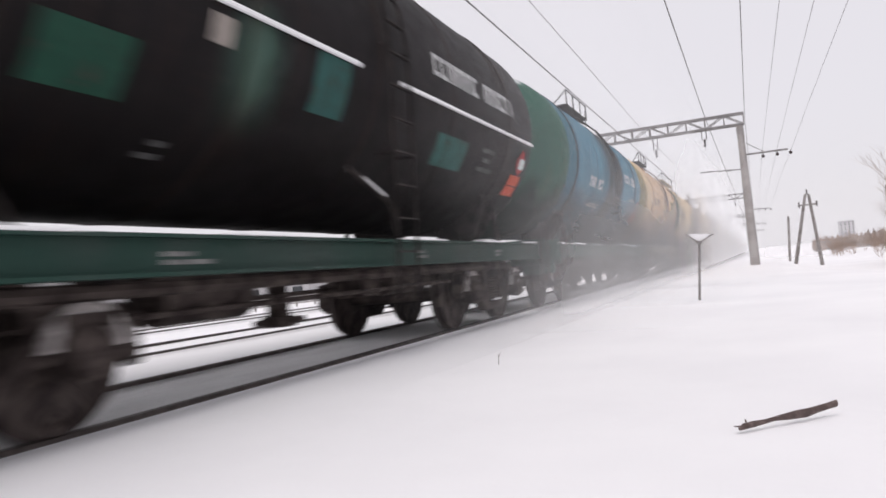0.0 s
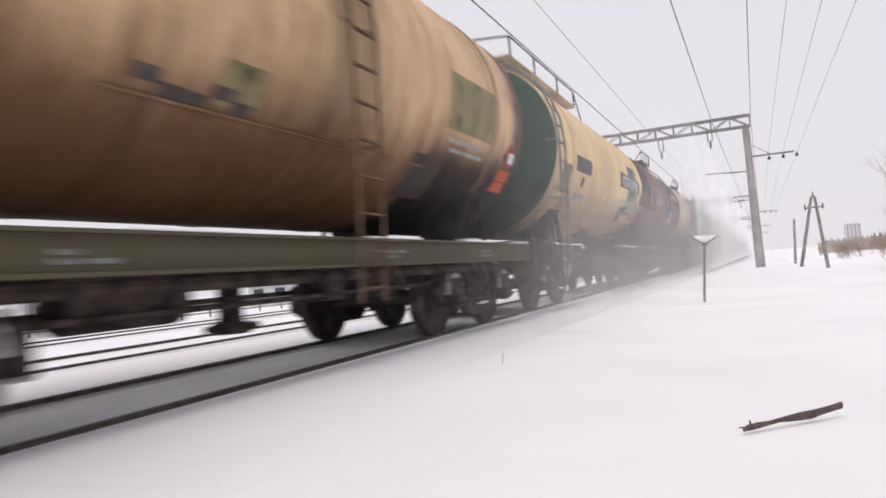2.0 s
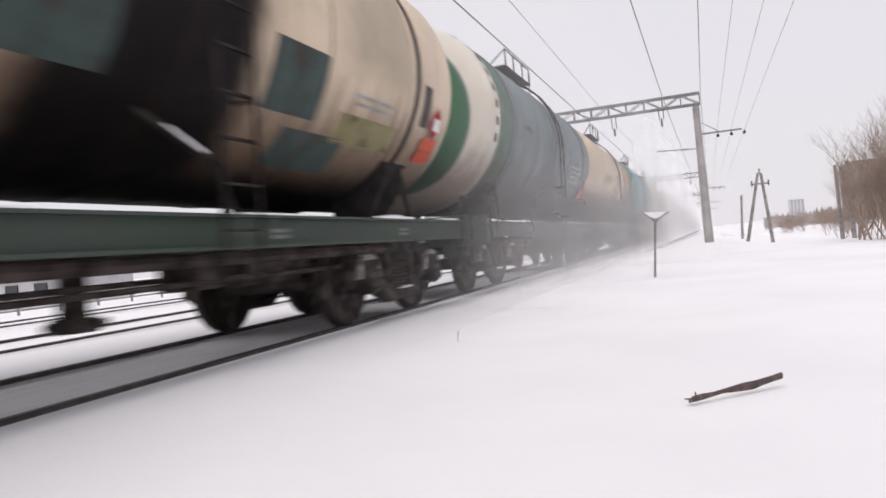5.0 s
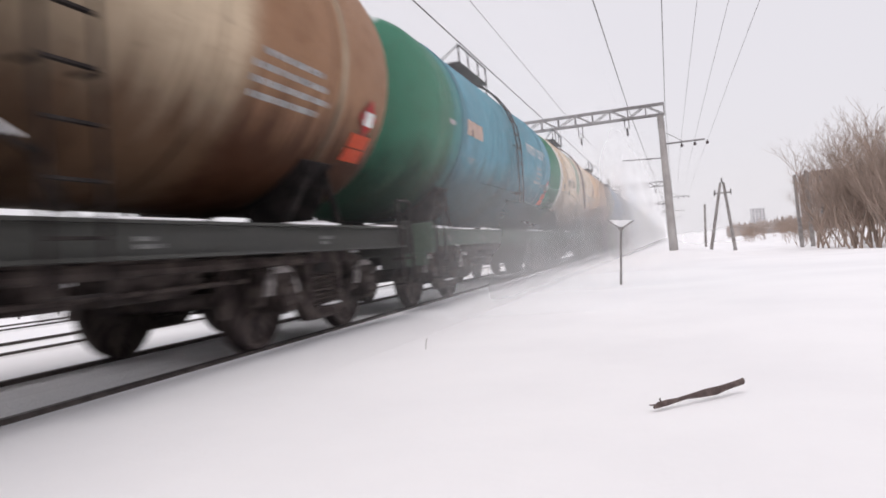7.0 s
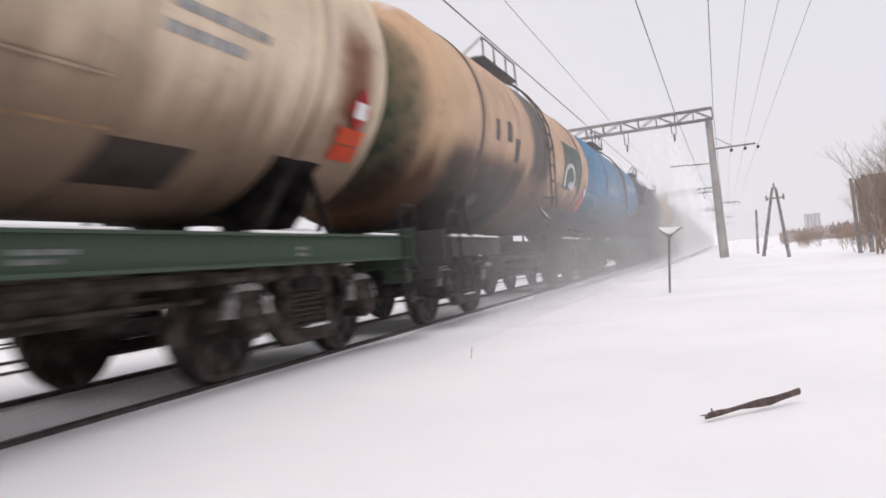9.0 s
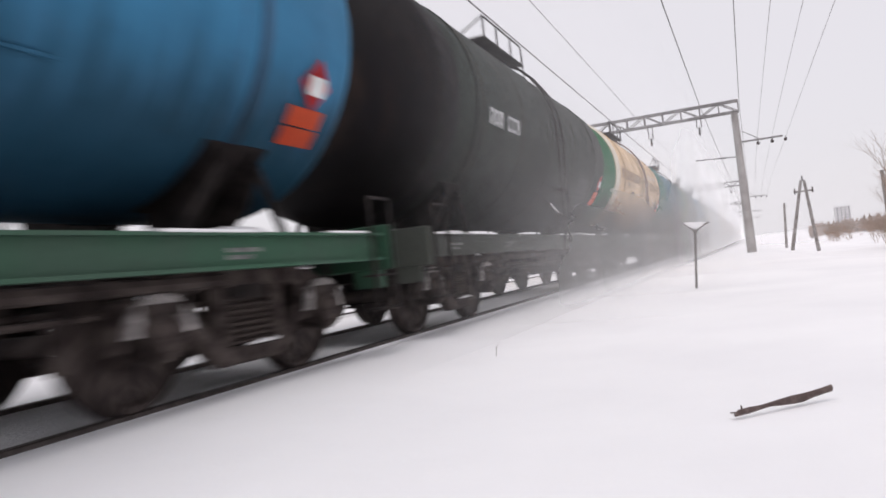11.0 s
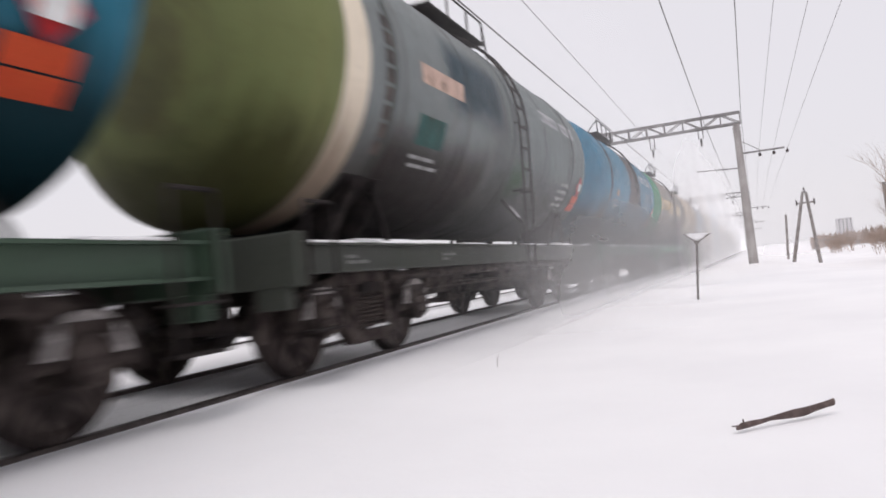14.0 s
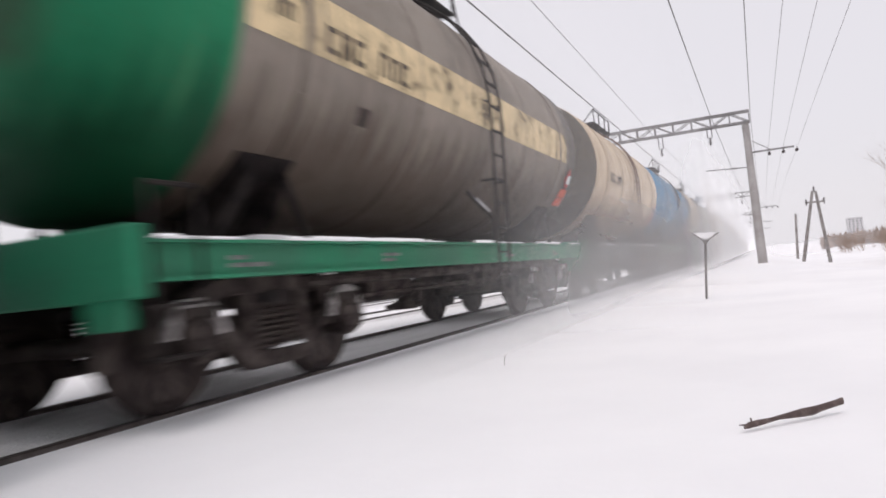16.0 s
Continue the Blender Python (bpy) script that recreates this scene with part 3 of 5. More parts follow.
# colour words, shell paint, sill colour, lettering and patches: (kind, start, end, low angle, high angle)
SPECS = {
    0: ("black", BLACK, [(-4.6, -4.1, -1.0, 0.3, (0.03, 0.10, 0.07)), (-1.9, -1.5, -0.9, -0.3, (0.05, 0.10, 0.08))], [], (0.010, 0.040, 0.030), 0.3, 0.15, 0.2,
        [("white", 1.2, 4.0, -1, 8), ("greenpatch", -3.35, -2.75, -40, -26), ("teal", -1.0, -0.5, -30, -12), ("teal", 1.5, 2.4, -36, -22), ("faint", 2.9, 3.5, -34, -20), ("faint", -2.5, -2.0, -54, -46),
         ("snowrib", 0.4, 4.9, -11, -11), ("snowrib", -5.0, -0.4, -11, -11), ("greybox", -2.2, -2.0, -21, -14)]),
    1: ("blue", BLUE, [(-6, -4.45, BOT, TOP, (0.022, 0.09, 0.065)), (-4.5, -3.7, BOT, TOP, (0.022, 0.12, 0.17)), (0.4, 1.7, -0.95, TOP, BLACK), (-0.4, 0.6, BOT, TOP, (0.03, 0.05, 0.06))], [], (0.018, 0.055, 0.042), 0.6, 0.25, 0.8,
        [("white", -2.5, -1.0, -20, -12), ("white", 1.9, 3.8, -4, 4), ("lines", 2.9, 3.8, -32, -16), ("lines", -2.2, -0.8, -36, -32), ("rib", -3.5, 1.5, -28, -28)]),
    2: ("sand-coloured", SAND, [(-6, -5.05, BOT, TOP, (0.13, 0.13, 0.055)), (-5.05, -4.35, BOT, TOP, (0.64, 0.50, 0.32)), (4.55, 5.3, BOT, TOP, (0.075, 0.030, 0.025)), (2.0, 6, BOT, -0.75, (0.035, 0.022, 0.018)), (-0.2, 0.7, -0.9, TOP, (0.45, 0.33, 0.20))], [], (0.085, 0.075, 0.042), 0.6, 0.55, 0.45,
        [("dark", -3.45, -2.0, -12, -3), ("dark", -4.2, -3.95, -28, -10), ("blotch", -2.0, -0.9, -38, -31), ("olivebox", -1.3, -0.85, -36, -24), ("olivebox", 2.3, 3.8, -20, 4), ("darkbox", 1.75, 2.5, -54, -33), ("lines", 2.4, 3.6, -30, -22), ("lines", -2.9, -2.4, -22, -16), ("rib", -2.2, 2.0, -38, -38)]),
    3: ("cream-yellow", YELLOW, [(4.5, 5.9, BOT, -0.25, (0.05, 0.03, 0.022)), (-6, -5.0, BOT, TOP, (0.009, 0.045, 0.030))], [(-5.0, 0.42, (0.60, 0.49, 0.32))], (0.045, 0.04, 0.036), 0.35, 0.3, 0.15,
        [("darkbox", -3.55, -2.2, -14, -3), ("olivebox", -4.55, -3.9, -32, -12), ("darkbox", -3.0, -2.75, -24, -17), ("greenbox", 1.2, 4.4, -11, 3), ("greenbox", 2.5, 3.8, 3, 14), ("greenbox", 2.5, 4.1, -36, -11), ("darkbox", 1.9, 2.5, -44, -28),
         ("white", 1.6, 4.1, -8, 1), ("lines", 2.7, 3.9, -33, -15), ("darkbox", -0.3, 1.1, -72, -60), ("rib", -2.1, 2.0, -42, -42), ("greybox", -3.3, -2.3, -34, -29)]),
    4: ("rust-red", RUST, [(-0.6, 6, BOT, TOP, (0.045, 0.034, 0.032)), (0.95, 1.6, -0.9, 0.25, (0.50, 0.42, 0.33)), (-6, -4.9, BOT, TOP, BLACK), (-3.4, -2.0, -0.9, 0.3, (0.19, 0.08, 0.05))], [], (0.05, 0.04, 0.038), 0.5, 0.6, 0.7,
        [("white", 0.9, 4.2, 8, 16), ("lines", 2.0, 2.8, -24, -3), ("greybox", -3.5, -2.3, -11, -4), ("rib", -1.5, 2.5, -34, -34)]),
    # the BLACK zone below -1.3 paints in the shade under this wagon's belly
    5: ("cream", (0.68, 0.56, 0.43), [(-6, -5.23, BOT, TOP, (0.02, 0.13, 0.06)), (-1.1, 0.75, BOT, TOP, BLACK), (2.2, 3.6, -0.4, TOP, (0.42, 0.36, 0.27)), (-1.0, 6, BOT, -1.3, BLACK)], [], (0.045, 0.065, 0.05), 0.5, 0.3, 0.5,
        [("dark", -3.4, -1.9, -18, -10), ("dark", -2.7, -2.5, -24, -20), ("dark", -4.3, -4.1, -26, -8), ("slatebox", 0.95, 1.8, -36, -14), ("slatebox", 1.4, 2.5, -56, -40), ("olivebox", 2.2, 3.5, -42, -30), ("lines", 2.3, 3.4, -27, -21), ("slatebox", -1.5, -0.6, -38, -16), ("darkbox", 4.05, 4.3, -26, -8)]),
    6: ("grey-blue", (0.16, 0.20, 0.21), [(-6, -5.25, BOT, TOP, (0.03, 0.13, 0.06)), (-4.6, -3.9, BOT, TOP, (0.07, 0.13, 0.09))], [(-5.25, 0.6, (0.66, 0.62, 0.54))], (0.05, 0.06, 0.055), 0.4, 0.2, 0.4,
        [("dots", -5.0, -4.68, -20, 60), ("blotch", -2.9, -2.4, -6, 0), ("lines", 2.2, 3.6, -30, -12)]),
    7: ("cream and rust", (0.62, 0.50, 0.36), [(2.2, 6, BOT, TOP, (0.30, 0.17, 0.10))], [], (0.05, 0.05, 0.045), 0.7, 0.6, 0.6, [("dark", -3.4, -1.9, -14, -5), ("lines", 2.2, 3.6, -30, -12)]),
    8: ("turquoise-blue", (0.07, 0.27, 0.36), [(-6, -4.2, BOT, TOP, (0.03, 0.16, 0.10)), (-4.5, -3.9, -1.5, -0.9, (0.02, 0.05, 0.03)), (-4.3, -3.8, BOT, TOP, (0.025, 0.20, 0.20))], [(5.0, 0.12, (0.7, 0.7, 0.68))], (0.07, 0.10, 0.075), 0.55, 0.3, 0.3,
        [("peach", -3.6, -2.6, -10, -1), ("white", 1.5, 4.0, 0, 8), ("lines", 2.7, 3.6, -24, -7), ("lines", -3.3, -2.7, -26, -22), ("lines", -4.6, -4.3, -16, -4), ("rib", -2.0, 2.2, -36, -36)]),
    9: ("cream-white", (0.76, 0.62, 0.47), [(-6, -5.0, BOT, TOP, (0.016, 0.15, 0.075)), (-1.25, -0.25, -0.42, TOP, (0.30, 0.36, 0.27)), (-4.7, -3.6, BOT, TOP, (0.60, 0.44, 0.29)), (4.1, 4.7, -0.9, 0.1, (0.20, 0.10, 0.06))], [(-5.0, 0.32, (0.74, 0.71, 0.66))], (0.045, 0.075, 0.05), 0.45, 0.55, 0.25,
        [("dark", -3.4, -1.75, -12, -4), ("rib", -3.45, -1.7, -13.5, -13.5), ("rib", -3.45, -1.7, -2.5, -2.5), ("darkbox", -4.4, -4.1, -31, -20), ("darkbox", -4.3, -4.05, -17, -11), ("darkbox", -3.05, -2.75, -24, -17), ("blotch", -4.3, -3.3, -56, -42), ("lines", 1.9, 3.0, -22, -10), ("darkbox", 1.8, 2.6, -64, -48), ("rib", -2.0, 1.6, -34, -34), ("brownbox", -2.9, 1.9, -47, -46)]),
    10: ("salmon-cream", (0.60, 0.40, 0.26), [(-6, -5.23, BOT, TOP, (0.02, 0.045, 0.03)), (-5.23, -4.5, BOT, TOP, (0.56, 0.38, 0.24)), (-0.9, 0.5, -0.75, TOP, (0.10, 0.085, 0.075)), (-4.9, -1.2, BOT, -0.55, (0.075, 0.036, 0.022)), (0.8, 6, BOT, -1.1, (0.16, 0.10, 0.07))], [], (0.04, 0.036, 0.034), 0.85, 0.5, 0.6,
        [("greenbox", 1.9, 4.0, -26, 12), ("logo", 2.0, 3.2, -28, -4), ("peach", 2.9, 3.6, -26, -21), ("darkbox", -3.2, -3.0, -12, 0), ("darkbox", -2.1, -1.8, -20, -6), ("darkbox", -2.6, -2.3, -10, 2), ("blotch", -4.0, -3.0, -60, -44)]),
    11: ("bright blue", BRBLUE, [(-3.7, -2.8, -1.6, -0.85, (0.02, 0.08, 0.05)), (-0.4, 0.9, BOT, TOP, (0.05, 0.14, 0.25))], [], (0.035, 0.10, 0.06), 0.4, 0.15, 0.5,
        [("white", 1.5, 4.0, 0, 8), ("lines", -3.4, -2.2, -14, -4), ("rib", -2.0, 2.2, -34, -34)]),
    12: ("black-green", (0.018, 0.025, 0.020), [(-6, -4.5, BOT, TOP, BLACK)], [], (0.05, 0.055, 0.045), 0.3, 0.15, 0.4,
        [("faint", 2.4, 3.6, -40, -22), ("white", -3.4, -2.0, -12, -4)]),
    13: ("sand-yellow", (0.74, 0.54, 0.34), [(4.7, 5.9, BOT, TOP, (0.06, 0.027, 0.021)), (3.6, 5.9, BOT, -0.6, (0.05, 0.024, 0.019)), (-6, -5.05, BOT, TOP, (0.016, 0.12, 0.055)), (-0.5, 0.4, -0.6, TOP, (0.42, 0.29, 0.15))], [(-5.05, 0.42, (0.70, 0.64, 0.54))], (0.05, 0.06, 0.05), 0.5, 0.4, 0.12,
        [("brownbox", -4.4, -0.6, -8, 3), ("brownbox", 1.6, 4.5, -9, 2), ("brownbox", 0.5, 1.4, -22, 4), ("dark", -3.3, -2.0, -14, -10), ("darkbox", -2.3, -1.8, -26, -18), ("darkbox", 1.2, 1.9, -56, -37), ("lines", 2.9, 3.8, -34, -20), ("rib", -2.3, 1.8, -31, -31), ("white", 1.5, 3.9, 6, 11)]),
    14: ("teal-blue", (0.025, 0.15, 0.22), [(-6, -4.4, BOT, TOP, (0.022, 0.13, 0.11)), (-4.6, -4.0, BOT, TOP, (0.024, 0.15, 0.19)), (1.3, 2.1, -1.25, -0.75, (0.045, 0.05, 0.055)), (-1.2, 0.0, -1.5, -0.3, (0.04, 0.06, 0.065))], [], (0.045, 0.075, 0.05), 0.6, 0.25, 0.6,
        [("white", 1.3, 3.9, -1, 7), ("lines", -3.4, -2.0, -18, -4), ("lines", 2.3, 3.1, -40, -18), ("lines", 0.8, 1.2, -24, -18)]),
    15: ("slate-grey", (0.17, 0.20, 0.20), [(-6, -4.75, BOT, TOP, OLIVE), (0.2, 0.9, -1.0, -0.65, (0.05, 0.15, 0.07)), (-4.4, -0.6, BOT, TOP, (0.18, 0.20, 0.20)), (-3.9, -0.9, BOT, -0.7, (0.06, 0.055, 0.055)), (-2.4, -0.5, -0.2, 0.6, (0.020, 0.045, 0.06))], [(-4.75, 0.42, (0.70, 0.62, 0.50)), (5.0, 0.10, (0.7, 0.7, 0.68))], (0.05, 0.055, 0.045), 0.4, 0.25, 0.5,
        [("peach", -3.2, -2.0, -4, 4), ("teal", -3.2, -2.5, -28, -16), ("lines", -3.3, -2.3, -38, -31), ("white", 1.7, 4.1, 10, 18), ("lines", 3.1, 4.0, -42, -22), ("dots", -4.1, -3.8, -36, 16)]),
    16: ("bright blue", (0.05, 0.20, 0.31), [(-6, -4.5, BOT, TOP, (0.035, 0.16, 0.26)), (-0.75, 1.35, -0.75, TOP, (0.075, 0.06, 0.055)), (-4.4, -3.6, -1.6, -0.9, (0.03, 0.05, 0.04))], [], (0.02, 0.065, 0.045), 0.65, 0.3, 0.4,
        [("white", 1.6, 4.1, 9, 17), ("lines", -3.3, -2.3, -30, -20), ("peach", -2.95, -2.6, -18, -12), ("lines", 2.4, 3.4, -20, -2), ("rib", -2.0, 2.2, -32, -32)]),
    17: ("grey and green", (0.27, 0.235, 0.20), [(-6, -4.6, BOT, TOP, (0.018, 0.19, 0.09)), (4.3, 6, BOT, TOP, (0.12, 0.11, 0.10))], [], (0.02, 0.20, 0.105), 0.4, 0.3, 0.2,
        [("yellowbox", -4.55, 4.25, -13, 5), ("dark", -3.6, -2.1, -11, -3), ("dark", -4.3, -4.0, -7, -2), ("darkbox", -2.95, -2.75, -29, -23), ("rib", -3.85, -3.8, -70, 20)]),
    18: ("cream", (0.64, 0.52, 0.38), [(-6, -5.0, BOT, TOP, (0.10, 0.09, 0.08))], [], (0.05, 0.05, 0.045), 0.45, 0.4, 0.4, [("dark", -3.5, -2.0, -12, -4)]),
}


def worn_patch(name, col):
    """Stencilled field of paint, soiled by runs and worn through in places."""
    m, n, l, b = nodes_of(name, 0.65)
    v = coords(n, l)
    runs = noise_of(n, l, coords(n, l, (0.6, 4.0, 0.5)), 2.6, 5, 0.65)
    wear, fine = noise_of(n, l, v, 3.4, 6, 0.7), noise_of(n, l, v, 40, 3)
    c = mix_of(n, l, ramp_of(n, l, wear, 0.35, 0.7), col, tuple(x * 0.62 for x in col))
    c = mix_of(n, l, math_of(n, l, "MULTIPLY", ramp_of(n, l, runs, 0.44, 0.72), 0.7), c, tuple(0.35 * x + 0.018 for x in col))
    c = mix_of(n, l, math_of(n, l, "MULTIPLY", ramp_of(n, l, wear, 0.56, 0.62), 0.75), c, (0.05, 0.038, 0.033))
    l.new(c, b.inputs["Base Color"])
    b.inputs["Specular IOR Level"].default_value = 0.15
    bump_of(n, l, b, fine, 0.2, 0.004)
    return m


PATCH = {"faint": plain("faint_stencil_paint", (0.11, 0.11, 0.11), (0.05, 0.05, 0.05), 9, 0.8), "white": WHITELET, "lines": plain("worn_stencil_paint", (0.40, 0.40, 0.40), (0.20, 0.20, 0.20), 9, 0.8), "dark": BLACKLET, "blotch": BLACKLET, "dots": BLACKLET, "logo": WHITELET, "rib": IRON, "snowrib": SNOW}
for key, colour in (("teal", (0.028, 0.10, 0.09)), ("greenpatch", (0.012, 0.062, 0.040)), ("yellowbox", (0.78, 0.62, 0.38)), ("olivebox", (0.26, 0.23, 0.12)), ("darkbox", (0.07, 0.055, 0.05)), ("greenbox", (0.05, 0.095, 0.075)), ("greybox", (0.36, 0.32, 0.29)),
                    ("slatebox", (0.06, 0.085, 0.08)), ("peach", (0.60, 0.42, 0.34)), ("brownbox", (0.40, 0.26, 0.15))):
    PATCH[key] = worn_patch("patch_paint_" + key, colour)


def lettering(kind, y0, y1, a0, a1, seed):
    bm = bmesh.new()
    rnd = random.Random(seed)
    if kind in ("white", "dark"):                    # one row of block characters as bars
        n = max(2, int((y1 - y0) / 0.19))
        w = (y1 - y0) / n
        for i in range(n):
            if n > 5 and i == n // 2:
                continue
            y = y0 + i * w
            patch_into(bm, y + 0.1 * w, y + 0.34 * w, a0, a1, 0.009, 3)
            patch_into(bm, y + 0.34 * w, y + 0.82 * w, a1 - (a1 - a0) * 0.22, a1, 0.009, 2)
            if rnd.random() < 0.6:
                patch_into(bm, y + 0.62 * w, y + 0.84 * w, a0, a1 - (a1 - a0) * 0.22, 0.009, 2)
            else:
                patch_into(bm, y + 0.34 * w, y + 0.82 * w, a0, a0 + (a1 - a0) * 0.22, 0.009, 2)
    elif kind in ("lines", "faint"):
        n = max(2, int((a1 - a0) / 4.2))
        for i in range(n):
            a = a0 + (a1 - a0) * (i + 0.2) / n
            s, e = y0 + rnd.uniform(0, 0.15), y1 - rnd.uniform(0, 0.3)
            while s < e:
                w = rnd.uniform(0.08, 0.3)
                patch_into(bm, s, min(s + w, e), a, a + (a1 - a0) / n * 0.45, 0.009, 2)
                s += w + 0.035
    elif kind in ("rib", "snowrib"):
        a = radians((a0 + a1) / 2)
        tube(bm, ((R + 0.02) * math.cos(a), y0, (R + 0.02) * math.sin(a)), ((R + 0.02) * math.cos(a), y1, (R + 0.02) * math.sin(a)), 0.015 if kind == "rib" else 0.022, 8)
    elif kind == "dots":
        for i in range(8):
            a = a0 + (a1 - a0) * i / 8
            patch_into(bm, y0 + 0.08, y1 - 0.08, a, a + 5, 0.009, 2)
    elif kind == "blotch":
        for i in range(5):
            y, a = y0 + (y1 - y0) * i / 5, a0 + rnd.random() * (a1 - a0) * 0.5
            patch_into(bm, y, y + (y1 - y0) / 5.2, a, a + (a1 - a0) * 0.5, 0.009, 2)
    elif kind == "logo":                             # an open ring with a bar across
        yc, ac = (y0 + y1) / 2, (a0 + a1) / 2
        for i in range(22):
            w0 = radians(-60 + 290 * i / 22)
            w1 = radians(-60 + 290 * (i + 1) / 22)
            q = []
            for w, k in ((w0, 1.0), (w1, 1.0), (w1, 0.74), (w0, 0.74)):
                y, a = yc + 0.5 * (y1 - y0) * k * math.cos(w), radians(ac + 0.5 * (a1 - a0) * k * math.sin(w))
                q.append(bm.verts.new(((R + 0.013) * math.cos(a), y, (R + 0.013) * math.sin(a))))
            bm.faces.new(q)
        patch_into(bm, yc, y1, ac - 8, ac - 3, 0.013, 2)
    else:
        patch_into(bm, y0, y1, a0, a1, 0.005, 10)
    return bm


def islands(bm):
    """One bmesh for each connected piece."""
    bmesh.ops.remove_doubles(bm, verts=bm.verts[:], dist=0.002)
    left, out = set(bm.faces), []
    while left:
        todo, got = [min(left, key=lambda f: f.index)], []
        left.discard(todo[0])
        while todo:
            f = todo.pop()
            got.append(f)
            for g in {g for v in f.verts for g in v.link_faces if g in left}:
                left.discard(g)
                todo.append(g)
        piece, at = bmesh.new(), {}
        for f in got:
            for v in f.verts:
                if v not in at:
                    at[v] = piece.verts.new(v.co)
            piece.faces.new([at[v] for v in f.verts])
        out.append(piece)
    bm.free()
    return out


def placards(car):
    """Hazard diamond over an orange plate on the rear course of the shell."""
    for name, y, a0, a1, w, mat in (("hazard_plate", 4.48, -42, -30, 0.46, ORANGE), ("hazard_diamond", 4.50, -29, -17, 0.40, REDPAINT)):
        key = name
        def make():
            bm = bmesh.new()
            if name == "hazard_plate":
                patch_into(bm, y - w / 2, y + w / 2, a0, (a0 + a1) / 2 - 0.25, 0.03, 3)
                patch_into(bm, y - w / 2, y + w / 2, (a0 + a1) / 2 + 0.25, a1, 0.03, 3)
            else:
                ac = radians((a0 + a1) / 2)
                c = Vector(((R + 0.03) * math.cos(ac), y, (R + 0.03) * math.sin(ac)))
                up = Vector((-math.sin(ac), 0, math.cos(ac)))
                bm.faces.new([bm.verts.new(c + p) for p in (up * 0.22, Vector((0, 0.2, 0)), -up * 0.22, Vector((0, -0.2, 0)))])
            bmesh.ops.solidify(bm, geom=bm.faces[:], thickness=0.012)
            return finish(bm, name, mat)
        ob = put(name, cached(key, make), car, pose(0, 0, ZC), "bright orange plate with a dark middle line" if name == "hazard_plate" else "red diamond placard with a white field")
        if name == "hazard_diamond":
            def field():
                bm = bmesh.new()
                patch_into(bm, y - 0.11, y + 0.11, -26, -20.5, 0.05, 2)
                return finish(bm, "white_field", WHITE)
            put("white_field", cached("white_field", field), ob)


def build_car(n):
    words, col, zones, rings, sill, grime_shade, rust, streak, marks = SPECS[n] if n in SPECS else SPECS[{0: 18, 1: 15, 2: 12, 3: 2, 4: 11}[n % 5]]
    car = base("tank_wagon", f"{words} four-axle tank wagon with grimy shell and snow-lined frame", "tank wagon", "wagons of the moving train")
    near = n in SPECS
    paint = shell_paint("shell_paint", col, zones, rings, grime_shade, rust, streak, n * 1.0)
    sill_mat = plain("sill_paint_%s" % "_".join(str(int(c * 1000)) for c in sill), sill, tuple(x * 0.7 + 0.02 for x in sill), 1.5, 0.6)
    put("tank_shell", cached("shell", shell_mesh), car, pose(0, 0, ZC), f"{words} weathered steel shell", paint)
    for y in (-3.83, 3.83):
        put("strap", cached("band", band_mesh), car, pose(0, y, ZC), "", paint)
    for s in (1, -1):
        for y, w in ((0, 11.0),) if n not in (3, 4, 10) else ((-4.2, 2.6), (4.2, 2.6)):
            put("side_sill", cached(("sill", w), lambda: sill_mesh(w)), car, pose(s * 1.32, y, 0, 0, 0, 0 if s > 0 else 180), "", sill_mat)
    if n not in (3, 4, 10):
        r3 = random.Random(8 + n)
        for y in (-4.7, -2.6, 0.9, 3.4):
            for k in range(2):
                w = r3.choice((0.16, 0.24, 0.34, 0.42))
                put("sill_letter", cached(("sill_letter", w), lambda: sill_letter_mesh(w)), car, pose(1.32, y, 0.93 + 0.05 * k))
    for y, w, t in STRIPS:
        if n not in (3, 4, 10) or abs(y) > 3:
            put("snow_strip", cached(("strip", w, t), lambda: snow_strip_mesh(w, t)), car, pose(1.36, y, 0, 0, 0, 0), "thin snow lying on the sill")
    put("centre_sill", cached("centre", centre_sill_mesh), car)
    for y in (-5.1, -2.9, 0, 2.9, 5.1):
        put("cross_beam", cached("cross_beam", cross_beam_mesh), car, pose(0, y, 0))
    for s in (1, -1):
        put("end_beam", cached("end_beam", end_beam_mesh), car, pose(0, s * 5.56, 0), "", sill_mat)
        put("coupler", cached("coupler", coupler_mesh), car, pose(0, s * 5.46, 0, 0, 0, 0 if s > 0 else 180))
        put("brake_hose", cached("hose", hose_mesh), car, pose(0, s * 5.46, 0, 0, 0, 0 if s > 0 else 180))
        put("end_deck", cached("deck", deck_mesh), car, pose(0, s * 4.5, 0))
        for side in (0, 180):
            saddle = put("saddle", cached("saddle", saddle_mesh), car, pose(0, s * 3.9, 0, 0, 0, side))
            if side == 0:
                put("caked_snow", cached("saddle_snow", saddle_snow_mesh), saddle)
        put("corner_step", cached("step", step_mesh), car, pose(0, s * 5.32, 0))
        build_bogie(car, s * 3.9, near)
    if n not in (2, 3):
        stay = put("stay", cached("stay", stay_mesh), car, pose(0, 0, 0))
        put("caked_snow", cached("stay_snow", stay_snow_mesh), stay)
    put("air_reservoir", cached("reservoir", reservoir_mesh), car, pose(0.75, 1.6, 0.74))
    put("brake_cylinder", cached("reservoir", reservoir_mesh), car, pose(0.75, -1.7, 0.72))
    for x, z in ((0.95, 0.62), (0.5, 0.66)):
        put("brake_rod", cached("rod", brake_rod_mesh), car, pose(x, 0, z))
    put("drain_valve", cached("drain", drain_mesh), car, pose(0.2, 0, 0))
